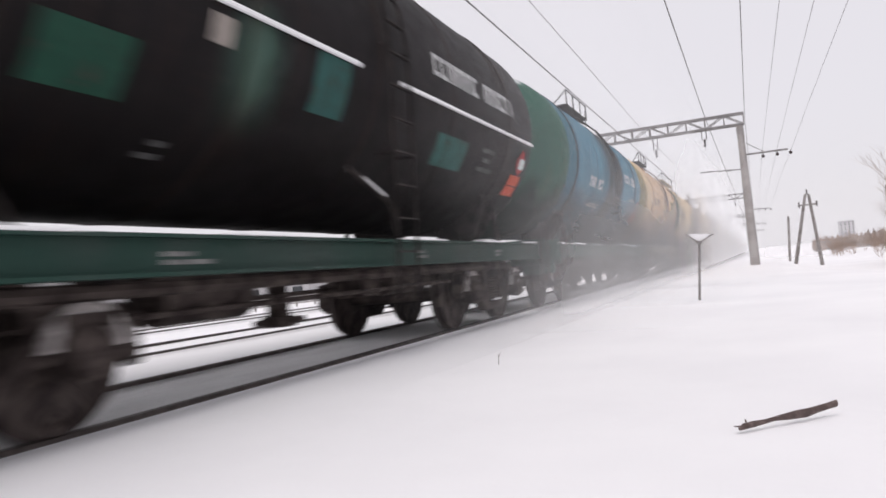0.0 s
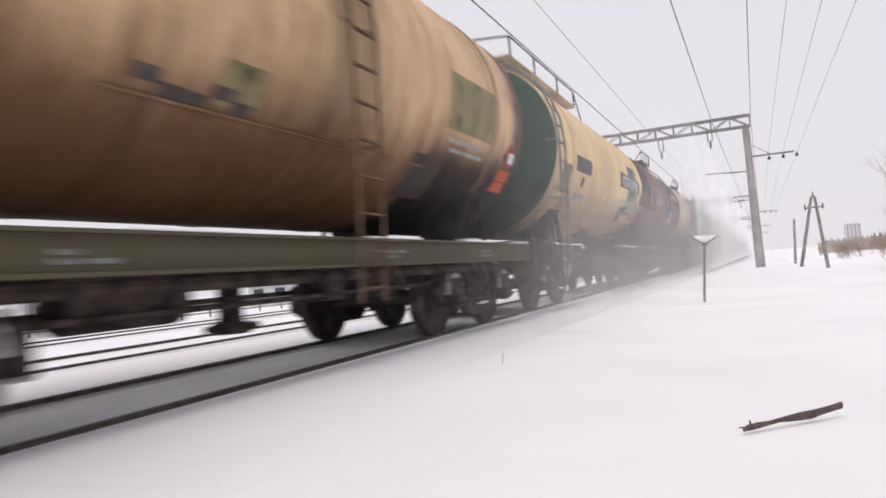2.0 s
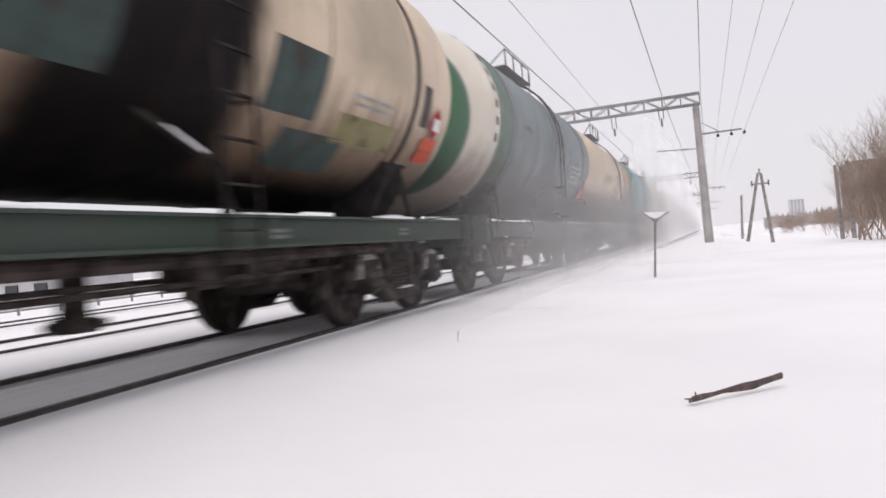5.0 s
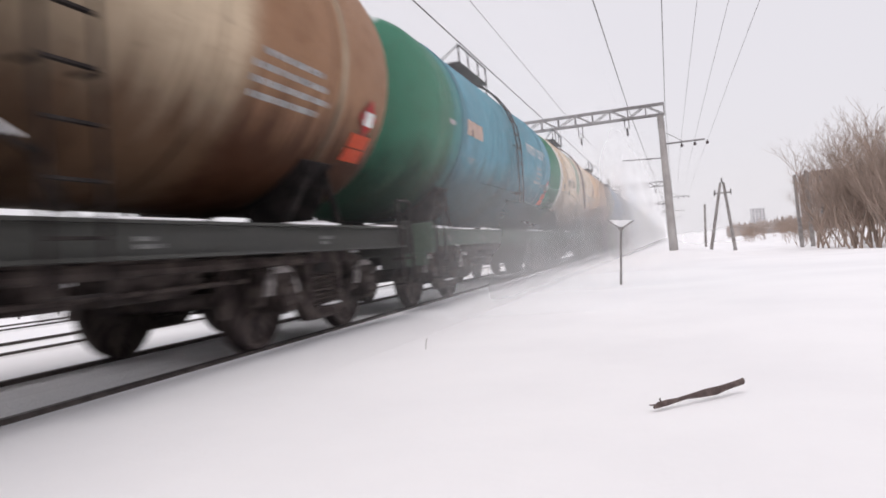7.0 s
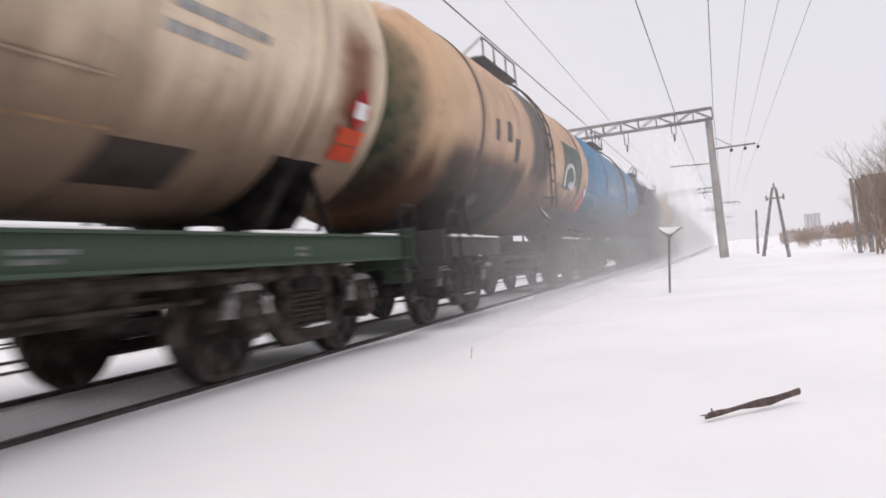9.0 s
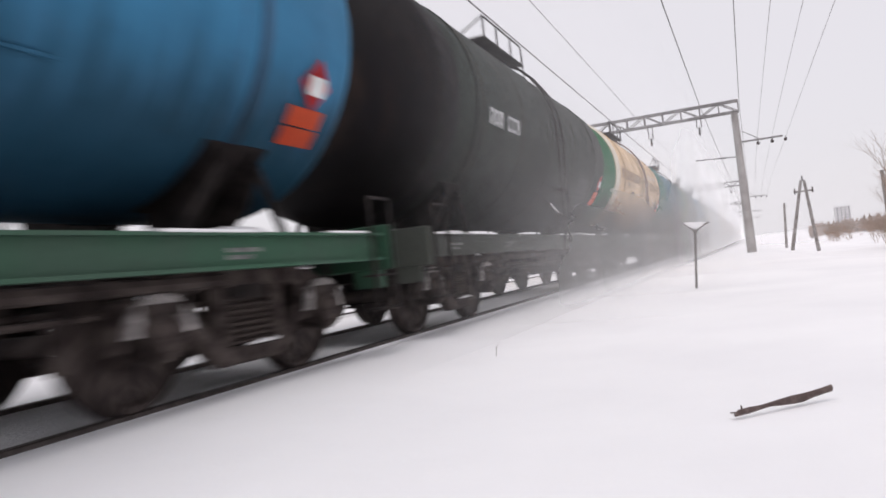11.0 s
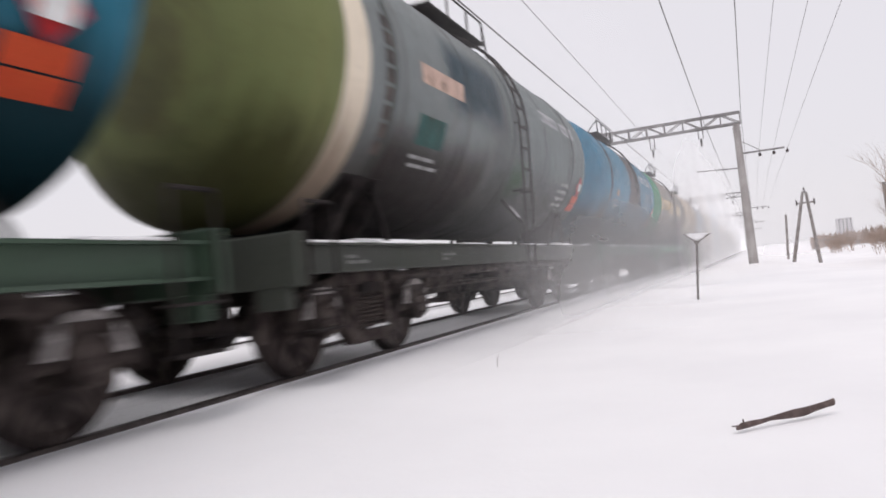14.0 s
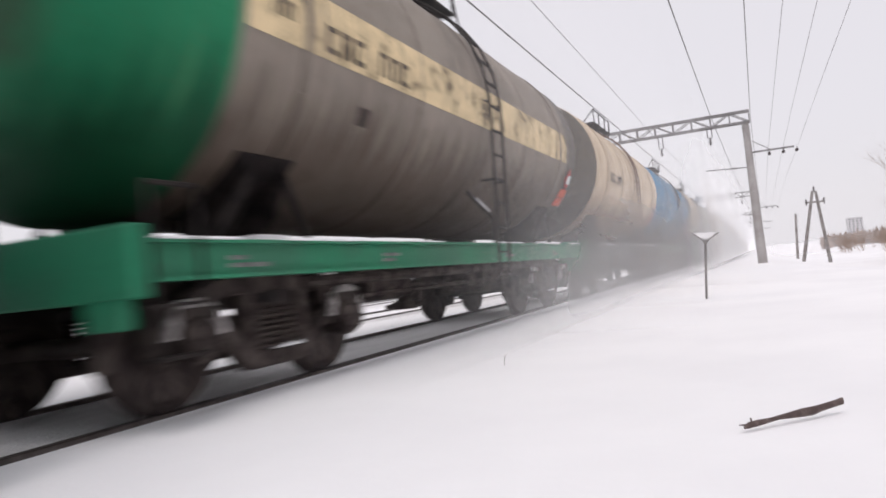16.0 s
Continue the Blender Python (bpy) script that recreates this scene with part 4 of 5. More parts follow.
    put("brake_valve", cached("valve_box", valve_box_mesh), car, pose(0.8, 0.55, 0.74))
    put("pipe", cached("pipe", lower_rail_mesh), car)
    rusty = plain("rusty_ladder_paint", (0.17, 0.105, 0.075), (0.09, 0.055, 0.042), 6, 0.8)
    build_ladder(car, -5.05 if n == 3 else 0.2, FADED if n == 3 else rusty if n in (2, 9, 13, 18) else None)
    for side in (0, 180):
        at = pose(0, -2.6 if n == 3 else 0.0, 0.04, 0, 0, side) @ Matrix.Diagonal((1, 2.2 if n == 3 else 1, 1, 1))
        put("top_platform", cached("platform", platform_mesh), car, at, "", plain("cream_platform", (0.6, 0.5, 0.36)) if n == 3 else None)
        put("railing", cached("railing", railing_mesh), car, at)
    put("relief_valve", cached("valve", valve_mesh), car)
    put("hatch", cached("hatch", hatch_mesh), car, pose(0, -0.1, 0.06))
    for i, (kind, y0, y1, a0, a1) in enumerate(marks):
        name = "letter" if kind in ("white", "dark", "lines", "faint") else "shell_rib" if "rib" in kind else "emblem" if kind == "logo" else "paint_patch"
        for bm in islands(lettering(kind, y0, y1, a0, a1, n * 10 + i)):
            part(name, bm, paint if kind == "rib" else PATCH[kind], car).matrix_basis = pose(0, 0, ZC)
    placards(car)
    return car


CARS = [(n, build_car(n)) for n in range(30)]

# ---------------------------------------------------------------- overhead line


def truss_mesh(length):
    bm = bmesh.new()
    for z in (-0.30, 0.30):
        for y in (-0.25, 0.25):
            box(bm, (-length / 2, y, z), (length, 0.09, 0.09))
    n = int(length / 0.95)
    for i in range(n + 1):
        x = -length * i / n
        for y in (-0.25, 0.25):
            box(bm, (x, y, 0), (0.06, 0.05, 0.6))
            if i < n:
                x2 = -length * (i + 1) / n
                z0 = 0.3 if i % 2 else -0.3
                tube(bm, (x, y, z0), (x2, y, -z0), 0.028, 5)
        for z in (-0.3, 0.3):
            tube(bm, (x, -0.25, z), (x, 0.25, z), 0.025, 5)
    return finish(bm, "beam", STEEL)


def mast_mesh():
    bm = bmesh.new()
    tube(bm, (0, 0, -1.2), (0, 0, 7.55), 0.26, 16, 0.17)
    for z in (6.9, 7.1, 7.3):
        tube(bm, (0, 0, z - 0.03), (0, 0, z + 0.03), 0.21, 12)
    return finish(bm, "mast", CONCRETE)


def insulator_into(bm, p, d, n=4, r=0.10):
    p, d = Vector(p), Vector(d)
    for i in range(n):
        q = p + d * (i + 0.5) / n
        tube(bm, q - d * 0.3 / n, q + d * 0.3 / n, r, 10, r * 0.45)
    tube(bm, p - d * 0.2, p + d * 1.15, 0.02, 6)


def build_gantry(x, y, span, lean=0.0):
    g = base("catenary_gantry", "lattice steel gantry on tapered concrete masts over the tracks", "gantry", "gantries over the tracks", pose(x, y, 0))
    put("beam", cached(("truss", span), lambda: truss_mesh(span)), g, pose(0.15, 0, 7.88))
    for s, xx in ((1, 0), (-1, -span + 0.3)):
        put("mast", cached("mast", mast_mesh), g, pose(xx, 0, 0, 0, lean, 0))
    bm = bmesh.new()
    box(bm, (1.05, 0, 5.88), (2.25, 0.09, 0.09))
    tube(bm, (0.15, 0, 6.5), (1.0, 0, 5.92), 0.02, 6)
    part("wire_arm", bm, STEEL, g)
    for xx in (0.95, 1.65, 2.3):
        bm = bmesh.new()
        tube(bm, (xx, 0, 5.86), (xx, 0, 5.72), 0.02, 6)
        insulator_into(bm, (xx - 0.02, -0.13, 5.68), (0.02, 0.28, 0.0), 3, 0.085)
        part("insulator", bm, INSUL, g)
    bm = bmesh.new()
    tube(bm, (-0.1, 0, 5.10), (-2.35, 0, 5.22), 0.03, 6)
    insulator_into(bm, (-0.75, 0, 5.13), (-0.3, 0, 0.015), 3, 0.08)
    part("registration_arm", bm, STEEL, g)
    for xx, d in ((-4.6, 0.75), (-1.95, 0.55), (-8.9, 0.75)):
        bm = bmesh.new()
        tube(bm, (xx - 0.12, 0, 7.58), (xx - 0.12, 0, 7.58 - d), 0.025, 6)
        tube(bm, (xx + 0.12, 0, 7.58), (xx + 0.12, 0, 7.58 - d), 0.025, 6)
        insulator_into(bm, (xx, 0, 7.58 - d), (0, 0, -0.4), 4, 0.09)
        part("hanger", bm, INSUL, g)
    return g


build_gantry(0.2, 42.3, 17.0, -0.6)
for k in (1, 2, 3):
    build_gantry(0.2 + 0.55 * k, 42.3 + 61.0 * k, 17.0, 0.0)


def wire(x, z, sag=0.0, r=0.012, name="overhead_wire", dx=0.55):
    bm = bmesh.new()
    pts = []
    for k in range(-2, 4):
        for i in range(10):
            u = i / 10
            pts.append((x + dx * max(0, k + u) * 1.0, 42.3 + 61.0 * (k + u), z - sag * 4 * u * (1 - u)))
    for p, q in zip(pts, pts[1:]):
        tube(bm, p, q, r, 5)
    return thing(name, bm, WIRE, "thin dark overhead line wire along the tracks", "wire", "wires of the overhead line")


wire(TRACK_X, 5.98, 0.02, 0.016, "contact_wire", 0.1)
wire(TRACK_X, 7.30, -0.2, 0.009, "messenger_wire", 0.1)
wire(-1.60, 8.25, 0.1, 0.018)
wire(0.42, 7.95, -0.05, 0.015)
for xx in (1.05, 1.75, 2.45):
    wire(xx + 0.02, 5.70, -0.25, 0.006)

# ---------------------------------------------------------------- field: signs, poles, stick
def build_marker():
    y = 13.2
    g = base("track_marker", "low trackside marker post with a snow-capped angled double plate", "trackside sign", m=pose(-0.068 * y, y, ground_z(-0.9, y), 0, 5, 0))
    bm = bmesh.new()
    tube(bm, (0, 0, -0.35), (0, 0, 1.02), 0.022, 10)
    part("post", bm, SIGNGREY, g)
    for s in (-1, 1):
        bm = bmesh.new()
        box(bm, (s * 0.115, 0, 1.085), (0.22, 0.10, 0.014), Matrix.Rotation(radians(-36 * s), 4, "Y"))
        box(bm, (s * 0.19, 0, 1.142), (0.09, 0.11, 0.012), Matrix.Rotation(radians(-22 * s), 4, "Y"))
        part("plate", bm, SIGNGREY, g, bevel=0.003)
    bm = bmesh.new()
    box(bm, (0, 0, 1.015), (0.09, 0.09, 0.05))
    part("clamp", bm, SIGNGREY, g, bevel=0.008)
    bm = bmesh.new()
    prof = [(-0.205, 1.158), (-0.10, 1.166), (0.02, 1.160), (0.12, 1.168), (0.205, 1.158), (0.10, 1.085), (0.0, 1.045), (-0.10, 1.085)]
    ends = [[bm.verts.new((x, yy, z)) for x, z in prof] for yy in (-0.046, 0.046)]
    bm.faces.new(ends[0]), bm.faces.new(ends[1])
    for i in range(len(prof)):
        j = (i + 1) % len(prof)
        bm.faces.new((ends[0][i], ends[0][j], ends[1][j], ends[1][i]))
    part("snow_cap", bm, SNOW, g, "snow lodged between the plates", bevel=0.006)


def build_a_pole():
    y = 55.0
    x0, x1, z0 = 0.048 * y, 0.0822 * y, 0.72 - 0.0305 * y
    g = base("a_frame_pole", "A-shaped weathered wooden line pole with small insulators", "utility pole", m=pose((x0 + x1) / 2, y, z0))
    h = 0.72 + 0.0623 * y - z0
    dx = 0.072 * y - (x0 + x1) / 2
    for s in (-1, 1):
        bm = bmesh.new()
        tube(bm, (s * (x1 - x0) / 2, 0, -0.6), (dx + s * 0.10, 0, h), 0.13, 10, 0.09)
        part("leg", bm, POLEWOOD, g)
    bm = bmesh.new()
    box(bm, (dx, 0, h - 0.75), (1.15, 0.1, 0.10))
    part("cross_arm", bm, POLEWOOD, g)
    for s in (-0.55, 0.55):
        bm = bmesh.new()
        insulator_into(bm, (dx + s, 0, h - 0.88), (0, 0, 0.35), 3, 0.10)
        part("insulator", bm, INSUL, g)
    bm = bmesh.new()
    insulator_into(bm, (dx, 0, h), (0, 0, 0.3), 3, 0.10)
    part("insulator", bm, INSUL, g)


def build_pole(x, y, z0, z1, lean, r=0.12):
    bm = bmesh.new()
    tube(bm, (0, 0, -0.8), (lean, 0, z1 - z0), r, 10, r * 0.75)
    thing("wooden_pole", bm, POLEWOOD, "plain weathered wooden pole standing in the snow", "pole", "wooden poles by the field", m=pose(x, y, z0))


def build_stick():
    """A split branch: round and thin near its knobbly foot, broader and flat-sided to the snapped end."""
    bm = bmesh.new()
    rnd = random.Random(3)
    pts = [(-0.004, -0.01, -0.006), (0.012, 0.01, -0.001), (0.05, 0.045, 0.001), (0.095, 0.085, 0.003), (0.13, 0.118, 0.007), (0.175, 0.155, 0.008), (0.22, 0.20, 0.008), (0.262, 0.237, 0.007), (0.30, 0.27, 0.013), (0.345, 0.31, 0.020), (0.382, 0.34, 0.026)]
    rads = ((0.005, 0.006), (0.010, 0.012), (0.010, 0.013), (0.008, 0.010), (0.007, 0.009), (0.009, 0.013), (0.011, 0.017), (0.012, 0.020), (0.011, 0.016), (0.010, 0.015), (0.010, 0.015))
    rings = []
    for (x, y, z), (flat, tall) in zip(pts, rads):
        rings.append([bm.verts.new((x - 0.6 * flat * math.cos(a), y + 0.8 * flat * math.cos(a), z + tall * math.sin(a) * rnd.uniform(0.85, 1.1))) for a in [math.pi * 2 * i / 10 for i in range(10)]])
    for A, B in zip(rings, rings[1:]):
        for i in range(10):
            bm.faces.new((A[i], A[(i + 1) % 10], B[(i + 1) % 10], B[i]))
    bm.faces.new(rings[0]), bm.faces.new(rings[-1])
    tube(bm, (0.025, 0.02, 0.004), (0.022, 0.025, 0.026), 0.004, 6, 0.003)
    tube(bm, (0.010, 0.0, 0.002), (-0.022, -0.012, 0.005), 0.005, 6, 0.002)
    thing("broken_stick", bm, plain("stick_wood", (0.085, 0.062, 0.058), (0.15, 0.115, 0.105), 25, 0.9), "broken dark brown stick lying on the snow", "stick", m=pose(-0.120, 3.243, -0.024) @ Matrix.Scale(1.039, 4))


def build_stalk(x, y):
    bm = bmesh.new()
    tube(bm, (0, 0, -0.05), (0.012, 0, 0.09), 0.003, 5, 0.0015)
    tube(bm, (0.006, 0, 0.05), (0.03, 0, 0.10), 0.002, 5, 0.001)
    thing("dry_stalk", bm, BARK, "single dry weed stalk poking out of the snow", "weed", m=pose(x, y, ground_z(x, y)))


build_marker()
build_a_pole()
build_pole(0.0445 * 75, 75, -1.0, 3.45, 0.3, 0.13)
build_pole(0.1606 * 52, 52, -1.0, 3.95, -0.1, 0.14)
build_pole(0.1735 * 54, 54, -1.1, 4.25, -0.1, 0.16)
build_stick()
build_stalk(-0.3606 * 5.6, 5.6)

# ---------------------------------------------------------------- bare trees and scrub
def tree_mesh(seed, height, spread, levels=4):
    rnd = random.Random(seed)
    verts, faces = [], []

    def limb(p, q, r0, r1, seg):
        d = (q - p).normalized()
        u = d.orthogonal().normalized()
        w = d.cross(u)
        k = len(verts)
        for c, r in ((p, r0), (q, r1)):
            for i in range(seg):
                a = 2 * math.pi * i / seg
                verts.append(c + u * (r * math.cos(a)) + w * (r * math.sin(a)))
        for i in range(seg):
            j = (i + 1) % seg
            faces.append((k + i, k + j, k + seg + j, k + seg + i))

    def grow(p, d, length, r, level):
        q = p
        n = 3 if level < 2 else 2
        for i in range(n):
            d = (d + Vector((rnd.gauss(0, 0.13), rnd.gauss(0, 0.13), rnd.gauss(0.04, 0.08)))).normalized()
            s = q + d * length / n
            limb(q, s, r * (1 - 0.28 * i / n), r * (1 - 0.28 * (i + 1) / n), 6 if level < 2 else 3)
            q = s
            if level < levels:
                for k in range(2 if level else 1):
                    side = Vector((rnd.gauss(0, 1), rnd.gauss(0, 1), rnd.uniform(0.1, 1.0))).normalized()
                    grow(q, (d + side * spread).normalized(), length * rnd.uniform(0.5, 0.72), r * 0.52, level + 1)
    for _ in range(rnd.choice((2, 3, 4))):
        d = Vector((rnd.gauss(0, 0.22), rnd.gauss(0, 0.22), 1)).normalized()
        grow(Vector((rnd.gauss(0, 0.25), rnd.gauss(0, 0.25), -0.2)), d, height * 0.5, height * 0.011, 0)
    me = bpy.data.meshes.new("crown")
    me.from_pydata([tuple(v) for v in verts], [], faces)
    me.materials.append(TWIGS)
    me.shade_smooth()
    return me


TREES = [tree_mesh(s, 5.6, 0.75, 4) for s in range(4)]
BUSHES = [tree_mesh(20 + s, 2.6, 0.95, 4) for s in range(3)]
rnd = random.Random(11)


def plant(me, x, y, z, sc, name, label, group):
    t = new(name, me)
    t.matrix_basis = pose(x, y, z, rnd.uniform(-4, 4), rnd.uniform(-4, 4), rnd.uniform(0, 360)) @ Matrix.Diagonal((sc, sc, sc, 1))
    tagged(t, label, "tree" if name == "bare_tree" else "shrub", group)


for i in range(60):
    y = rnd.uniform(29, 50)
    x = 9.0 + rnd.uniform(0, 9) + 0.12 * (42 - y) * 0.3
    plant(rnd.choice(TREES), x, y, ground_z(x, y) - 0.05, rnd.uniform(0.85, 1.15), "bare_tree", "leafless brown many-stemmed tree at the field edge", "bare trees at the field edge")
for i in range(16):
    y = rnd.uniform(44, 62)
    x = 8.6 + rnd.uniform(0, 6)
    plant(rnd.choice(BUSHES), x, y, ground_z(x, y) - 0.1, rnd.uniform(0.7, 1.25), "bare_shrub", "leafless grey-brown shrub at the snowy field edge", "shrubs at the field edge")
for i in range(48):
    y = rnd.uniform(56, 125)
    x = 8.8 + rnd.uniform(0, 9) + 0.01 * y
    plant(rnd.choice(BUSHES), x, y, ground_z(x, y) - 0.1, rnd.uniform(0.7, 1.05), "bare_shrub", "leafless grey-brown shrub at the snowy field edge", "shrubs at the field edge")


def build_far_woods():
    r2 = random.Random(5)
    verts, faces = [], []
    for i in range(2600):
        y = r2.uniform(150, 420)
        x = 0.075 * y + r2.uniform(0, 0.22) * y
        z = -2.0
        h = r2.uniform(3, 7) * (0.7 + 0.5 * noise.noise(Vector((x * 0.03, y * 0.02, 1))))
        k = len(verts)
        w = r2.uniform(0.5, 1.6)
        verts += [(x - w, y, z), (x + w, y + w, z), (x + r2.gauss(0, 0.6), y, z + h), (x, y + w, z), (x + w * 0.5, y - w, z + h * 0.8)]
        faces += [(k, k + 1, k + 2), (k, k + 3, k + 4), (k + 1, k + 3, k + 4)]
    me = bpy.data.meshes.new("far_woods")
    me.from_pydata(verts, [], faces)
    me.materials.append(TWIGS)
    tagged(new("far_woods", me), "distant grey-brown belt of bare woodland", "woods", kind="stuff")


build_far_woods()


def building(name, x, y, w, d, h, mat, rows, cols, label, z0=-2.0):
    b = base(name, label, "building", m=pose(x, y, z0))
    bm = bmesh.new()
    box(bm, (w / 2, d / 2, h / 2), (w, d, h))
    part("wall", bm, mat, b)
    bm = bmesh.new()
    box(bm, (w / 2, d / 2, h + 0.25), (w + 0.5, d + 0.5, 0.5))
    part("roof", bm, SNOW if name == "brick_block" else mat, b)
    me = None
    for r in range(rows):
        for c in range(cols):
            if me is None:
                bm = bmesh.new()
                ww, hh = w / cols * 0.42, h / rows * 0.45
                box(bm, (0, -0.02, 0), (ww, 0.12, hh))
                me = finish(bm, "window", GLASS)
            put("window", me, b, pose(w * (c + 0.5) / cols, 0, h * (r + 0.55) / rows))
    return b


building("brick_block", 0.178 * 150, 150, 42, 14, 12.4, BRICK, 4, 12, "long brown brick apartment block behind bare trees")
building("apartment_tower", 0.1045 * 760, 760, 12.5, 14, 20.5, PANEL, 9, 4, "distant grey panel apartment tower above the woods")

# ---------------------------------------------------------------- beyond the tracks: fence, sheds
def build_fence():
    g = tagged(base("railing_fence", "long low dark metal fence beyond the tracks", "fence"), "")
    post = None
    bm = bmesh.new()
    box(bm, (0, 0, 0.45), (0.06, 0.06, 1.1))
    post = finish(bm, "post", POLEWOOD)
    for i in range(60):
        put("post", post, g, pose(-19.5, 5 + 1.5 * i, -0.55))
    for z in (0.05, 0.38):
        bm = bmesh.new()
        box(bm, (-19.5, 49, z), (0.05, 89, 0.06))
        part("fence_rail", bm, POLEWOOD, g)


build_fence()
for y, w in ((12, 7), (26, 5), (44, 9), (70, 12)):
    building("track_shed", -36, y, 6, w, 1.9, PANEL, 1, 3, "low grey shed beyond the fence with snow on its roof", -0.6)

# ---------------------------------------------------------------- blown snow: thin curtains of powder
def veil_material(name, strength, fade_y, height, grow=0.0, far=None, seed=0.0, scale=0.35, draw=0.55, calm=0.0, power=1.3, foot=(-0.1, 0.45), side=(1, 0), tone=0.80, thin=None):
    """Powder snow. fade_y: (start, full, full, end) along the curtain; height: how high it stands, grow: more with the distance; far: (start, end) of thickening."""
    m = bpy.data.materials.new(name)
    m.use_nodes = True
    n, l = m.node_tree.nodes, m.node_tree.links
    n.clear()
    c = n.new("ShaderNodeTexCoord").outputs["Object"]
    sep = n.new("ShaderNodeSeparateXYZ")
    l.new(c, sep.inputs[0])
    Y, Z = sep.outputs["Y"], sep.outputs["Z"]
    mp = n.new("ShaderNodeMapping")
    mp.inputs["Scale"].default_value = (1, draw, 1.1)
    mp.inputs["Location"].default_value = (seed, seed * 7.1, seed * 3.3)
    l.new(c, mp.inputs["Vector"])
    w1, w2 = noise_of(n, l, mp.outputs[0], scale, 3, 0.5), noise_of(n, l, mp.outputs[0], scale * 4.5, 5, 0.6)
    puff = math_of(n, l, "ADD", math_of(n, l, "MULTIPLY", w1, 0.65), math_of(n, l, "MULTIPLY", w2, 0.35))
    puff = math_of(n, l, "ADD", math_of(n, l, "MULTIPLY", puff, 1 - calm), 0.5 * calm)
    top = math_of(n, l, "ADD", math_of(n, l, "MULTIPLY", Y, grow), height)
    rel = math_of(n, l, "DIVIDE", Z, math_of(n, l, "MULTIPLY", top, math_of(n, l, "MULTIPLY", puff, 2.0)))
    f = math_of(n, l, "POWER", ramp_of(n, l, rel, 1.0, -0.1), power)
    f = math_of(n, l, "MULTIPLY", f, math_of(n, l, "MULTIPLY", ramp_of(n, l, Y, fade_y[0], fade_y[1]), ramp_of(n, l, Y, fade_y[3], fade_y[2])))
    if far:
        dense = ramp_of(n, l, Y, far[0], far[1])
        if thin:                                     # an even thin part that begins nearer: share, start, end
            dense = math_of(n, l, "MAXIMUM", dense, math_of(n, l, "MULTIPLY", ramp_of(n, l, Y, thin[1], thin[2]), thin[0] / strength))
        f = math_of(n, l, "MULTIPLY", f, dense)
    f = math_of(n, l, "MULTIPLY", f, math_of(n, l, "ADD", ramp_of(n, l, puff, 0.30, 0.62), 0.35))
    f = math_of(n, l, "MULTIPLY", f, ramp_of(n, l, Z, foot[0], foot[1]))
    f = math_of(n, l, "MINIMUM", math_of(n, l, "MULTIPLY", f, strength), 0.95)
    tr, mx, o, both = (n.new("ShaderNode" + k) for k in ("BsdfTransparent", "MixShader", "OutputMaterial", "AddShader"))
    for slot, kind, way in ((0, "BsdfDiffuse", 0.80), (1, "BsdfTranslucent", -0.80)):   # floating grains scatter the light of the whole sky
        d, nv = n.new("ShaderNode" + kind), n.new("ShaderNodeCombineXYZ")
        d.inputs["Color"].default_value = (tone, tone * 0.994, tone, 1)
        nv.inputs[0].default_value, nv.inputs[1].default_value, nv.inputs[2].default_value = 0.6 * side[0], 0.6 * side[1], way
        l.new(nv.outputs[0], d.inputs["Normal"])
        l.new(d.outputs[0], both.inputs[slot])
    l.new(f, mx.inputs[0])
    l.new(tr.outputs[0], mx.inputs[1])
    l.new(both.outputs[0], mx.inputs[2])
    l.new(mx.outputs[0], o.inputs["Surface"])
    return m


def curtain(name, y0, y1, z0, z1, mat, m, label, lean=0.0, wave=0.12, seed=0):
    """A wavy sheet along the line, leaning outwards at its foot."""
    ny, nz = max(8, int((y1 - y0) / 1.2)), 8
    verts, faces = [], []
    for j in range(nz + 1):
        for i in range(ny + 1):
            y, z = y0 + (y1 - y0) * i / ny, z0 + (z1 - z0) * j / nz
            verts.append((wave * noise.noise(Vector((y * 0.4, z * 0.6, seed))) + lean * (1 - j / nz), y, z))
    for j in range(nz):
        for i in range(ny):
            k = j * (ny + 1) + i
            faces.append((k, k + 1, k + ny + 2, k + ny + 1))
    me = bpy.data.meshes.new(name)
    me.from_pydata(verts, [], faces)
    me.materials.append(mat)
    me.shade_smooth()
    ob = new(name, me)
    ob.matrix_basis = m
    return tagged(ob, label, "blown snow", "snow raised by the train", "stuff")


AIR = veil_material("hanging_powder", 0.95, (3, 8, 330, 350), 8.0, 0.05, (14, 54), 1.0, 0.45, 0.10, 0.85, 1.0, foot=(-0.3, 0.1), tone=0.84, thin=(0.19, 2.8, 11.0))
curtain("snow_cloud", 3, 350, -0.5, 24, AIR, pose(-2.66, 0, 0, 0, 0, -0.25), "powder snow hanging beside the train along the line", 0.3, 0.0, 1)
# banks of drifting powder across the verge, higher farther off: along the line, strength, height, reach over the field
for i, (y, thick, high, reach) in enumerate(((8.6, 0.16, 1.9, 2.7), (12.6, 0.165, 2.6, 3.2), (19.0, 0.165, 3.6, 4.0))):
    bank = veil_material("drifting_powder", thick, (0, 1.2, 1.4, reach), high, 0.0, None, 4.0 + 3 * i, 0.4, 0.55, 0.6, 0.6, foot=(-0.25, 0.10), side=(0, -1), tone=0.72)
    curtain("snow_drift_cloud", 0, reach, -0.6, high * 1.3, bank, pose(-3.05, y, -0.0045 * y, 0, 0, -90), "powder snow drifting low across the verge", 0.5, 0.25, 3 + i)
HAZE = veil_material("far_haze", 0.18, (0, 4, 9, 60), 16.0, 0.0, None, 8.0, 0.02, side=(0, -1), tone=0.66)
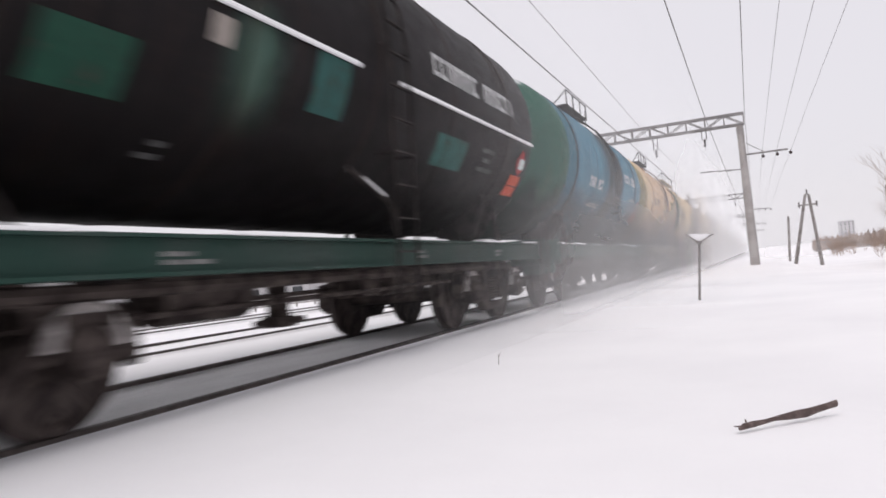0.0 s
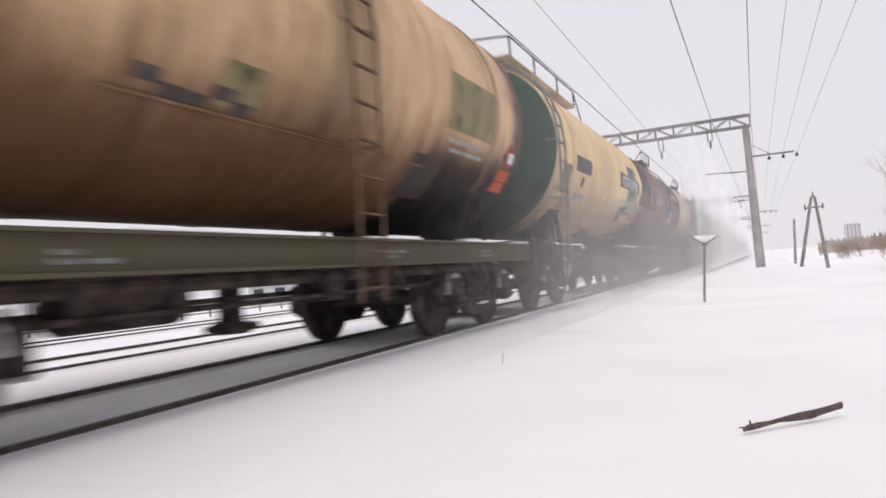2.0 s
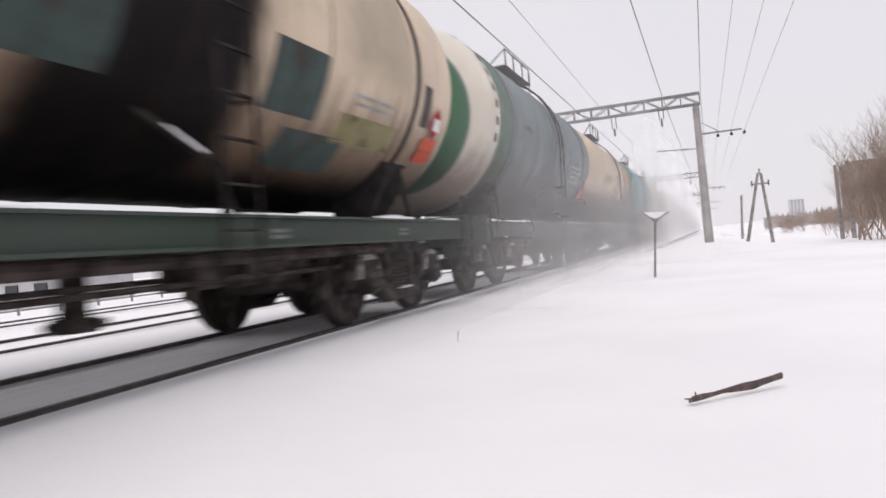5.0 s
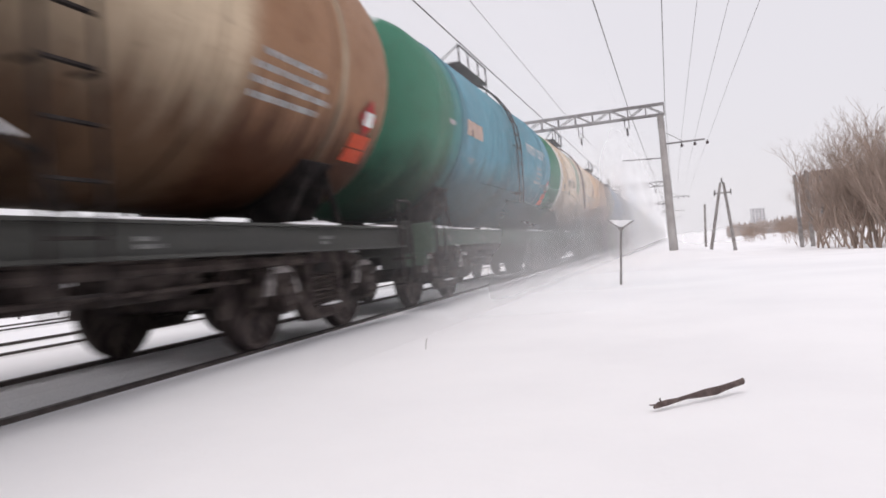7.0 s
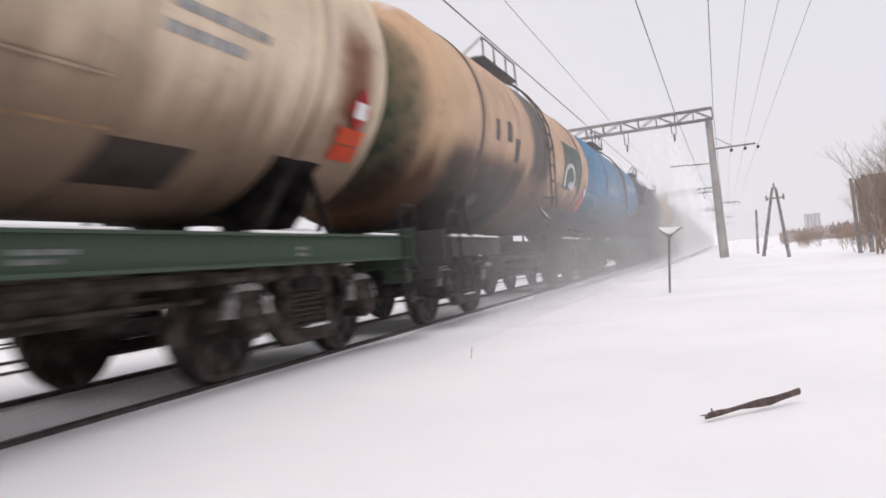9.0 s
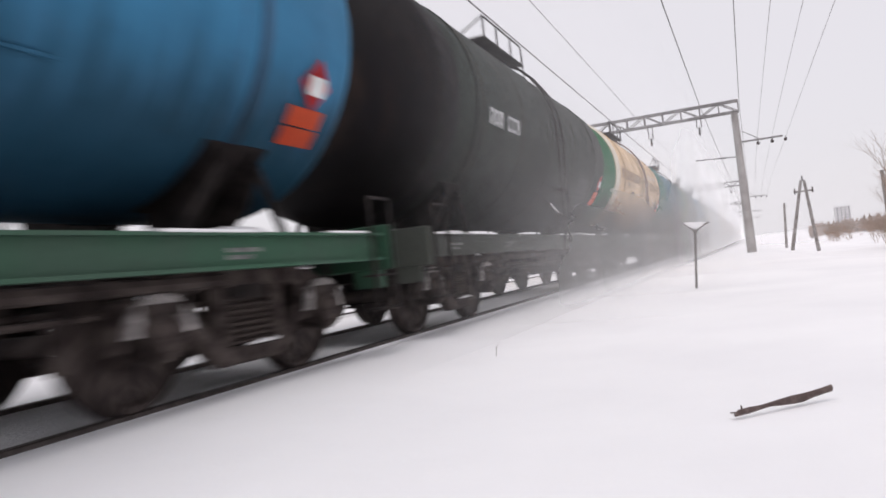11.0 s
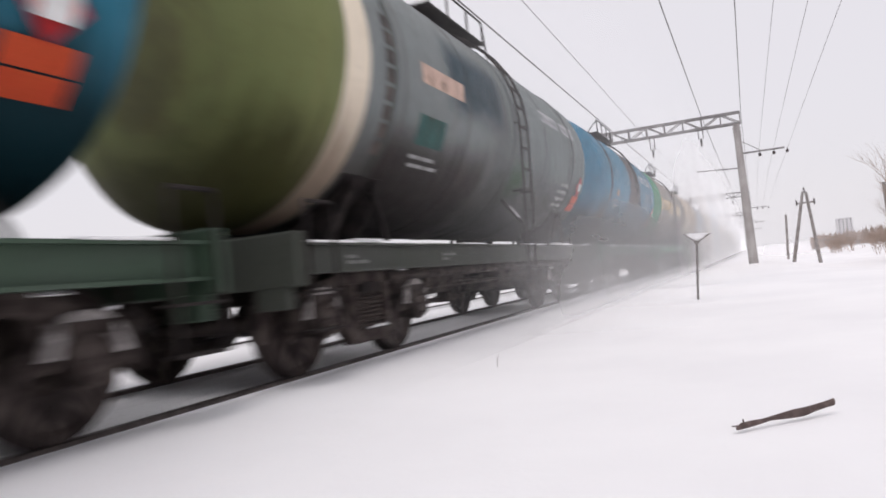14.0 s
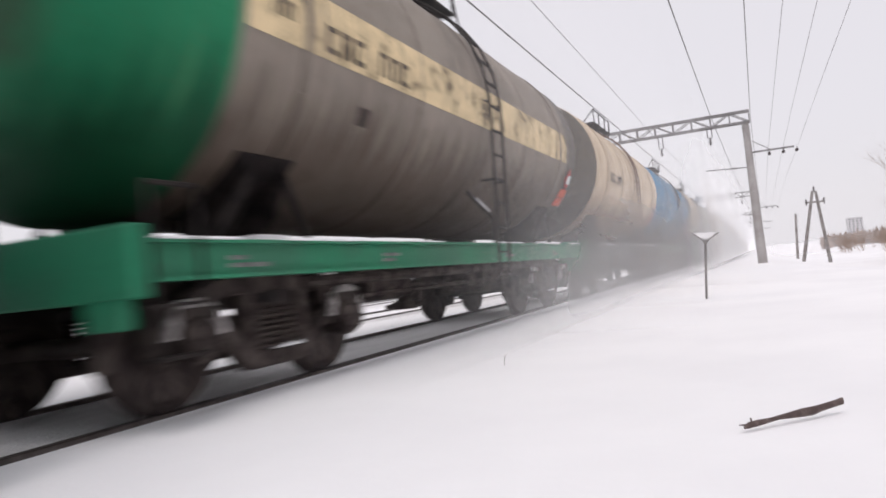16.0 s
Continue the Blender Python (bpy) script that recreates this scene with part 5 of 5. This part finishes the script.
curtain("snow_mist", 0, 60, -6, 30, HAZE, pose(-1.5, 118, -2, 0, 0, -90), "thin powder snow hanging over the far field", 0.0, 0.5, 6)
DENSE = [veil_material("whirled_powder", 0.21, (-5.4, 0.0, 1.5, 5.8), 3.0, 0.0, None, 21.0 + i, 0.45, 0.4, 0.82, foot=(-0.05, 0.7), tone=0.88) for i in range(3)]
PLUMES = []           # seconds at which a puff stands highest, and how far along the line it then is
for i, (when, y) in enumerate(((0.55, 9.5), (1.15, 6.0), (3.6, 9.5), (7.6, 9.0), (12.4, 7.5), (13.4, 14.0), (14.5, 9.0), (15.6, 12.0))):
    PLUMES.append((when, y, TRACK_X + 1.9 + 0.25 * (i % 2), curtain("snow_plume", -6, 6, -0.15, 4.2, DENSE[i % 3], pose(0, 0, 0), "powder snow whirled up beside the wagons", 0.15, 0.05, 70 + i)))

# ---------------------------------------------------------------- what moves
TRAIN = [(0.0, 11.80), (1.0, -0.60), (2.0, -13.0), (3.2, -27.95), (4.4, -42.75), (5.0, -50.2), (7.4, -80.45), (8.4, -93.15), (9.7, -109.3), (12.0, -138.7),
         (13.6, -159.2), (14.8, -174.4), (16.0, -189.9)]     # where the coupling behind the first wagon stands


def motions():
    for n, car in CARS:
        walk(car, [(t, pose(TRACK_X, s + CAR * n - CAR / 2, 0)) for t, s in TRAIN])
    for when, y, x, cloud in PLUMES:                  # each puff rises, drifts with the train and settles again
        rows = [(0.0, y + 8, -4.6), (when - 1.0, y + 6, -4.4), (when - 0.45, y + 2.6, -0.5), (when, y, 0.0), (when + 0.3, y - 1.6, -0.6), (when + 0.75, y - 3.5, -4.4), (16.0, y - 8, -4.6)]
        rows = [r for r in rows[1:-1] if 0.05 < r[0] < 15.95]
        first = (0.0, y + 3.5, -1.2) if when < 1.0 else (0.0, y + 8, -4.6)
        last = (16.0, y - 2.5, -0.6) if when > 15.0 else (16.0, y - 8, -4.6)
        walk(cloud, [(t, pose(x, yy, z)) for t, yy, z in [first] + rows + [last]])
    ts, ss = [a for a, _ in TRAIN], [b for _, b in TRAIN]
    steps = [i / FPS for i in range(481)]
    turn = [math.degrees(np.interp(t, ts, ss) / 0.478) for t in steps]
    for w, a in WHEELSETS:
        walk(w, [(t, pose(0, a, 0.478, -r % 360, 0, 0)) for t, r in zip(steps, turn)])


motions()
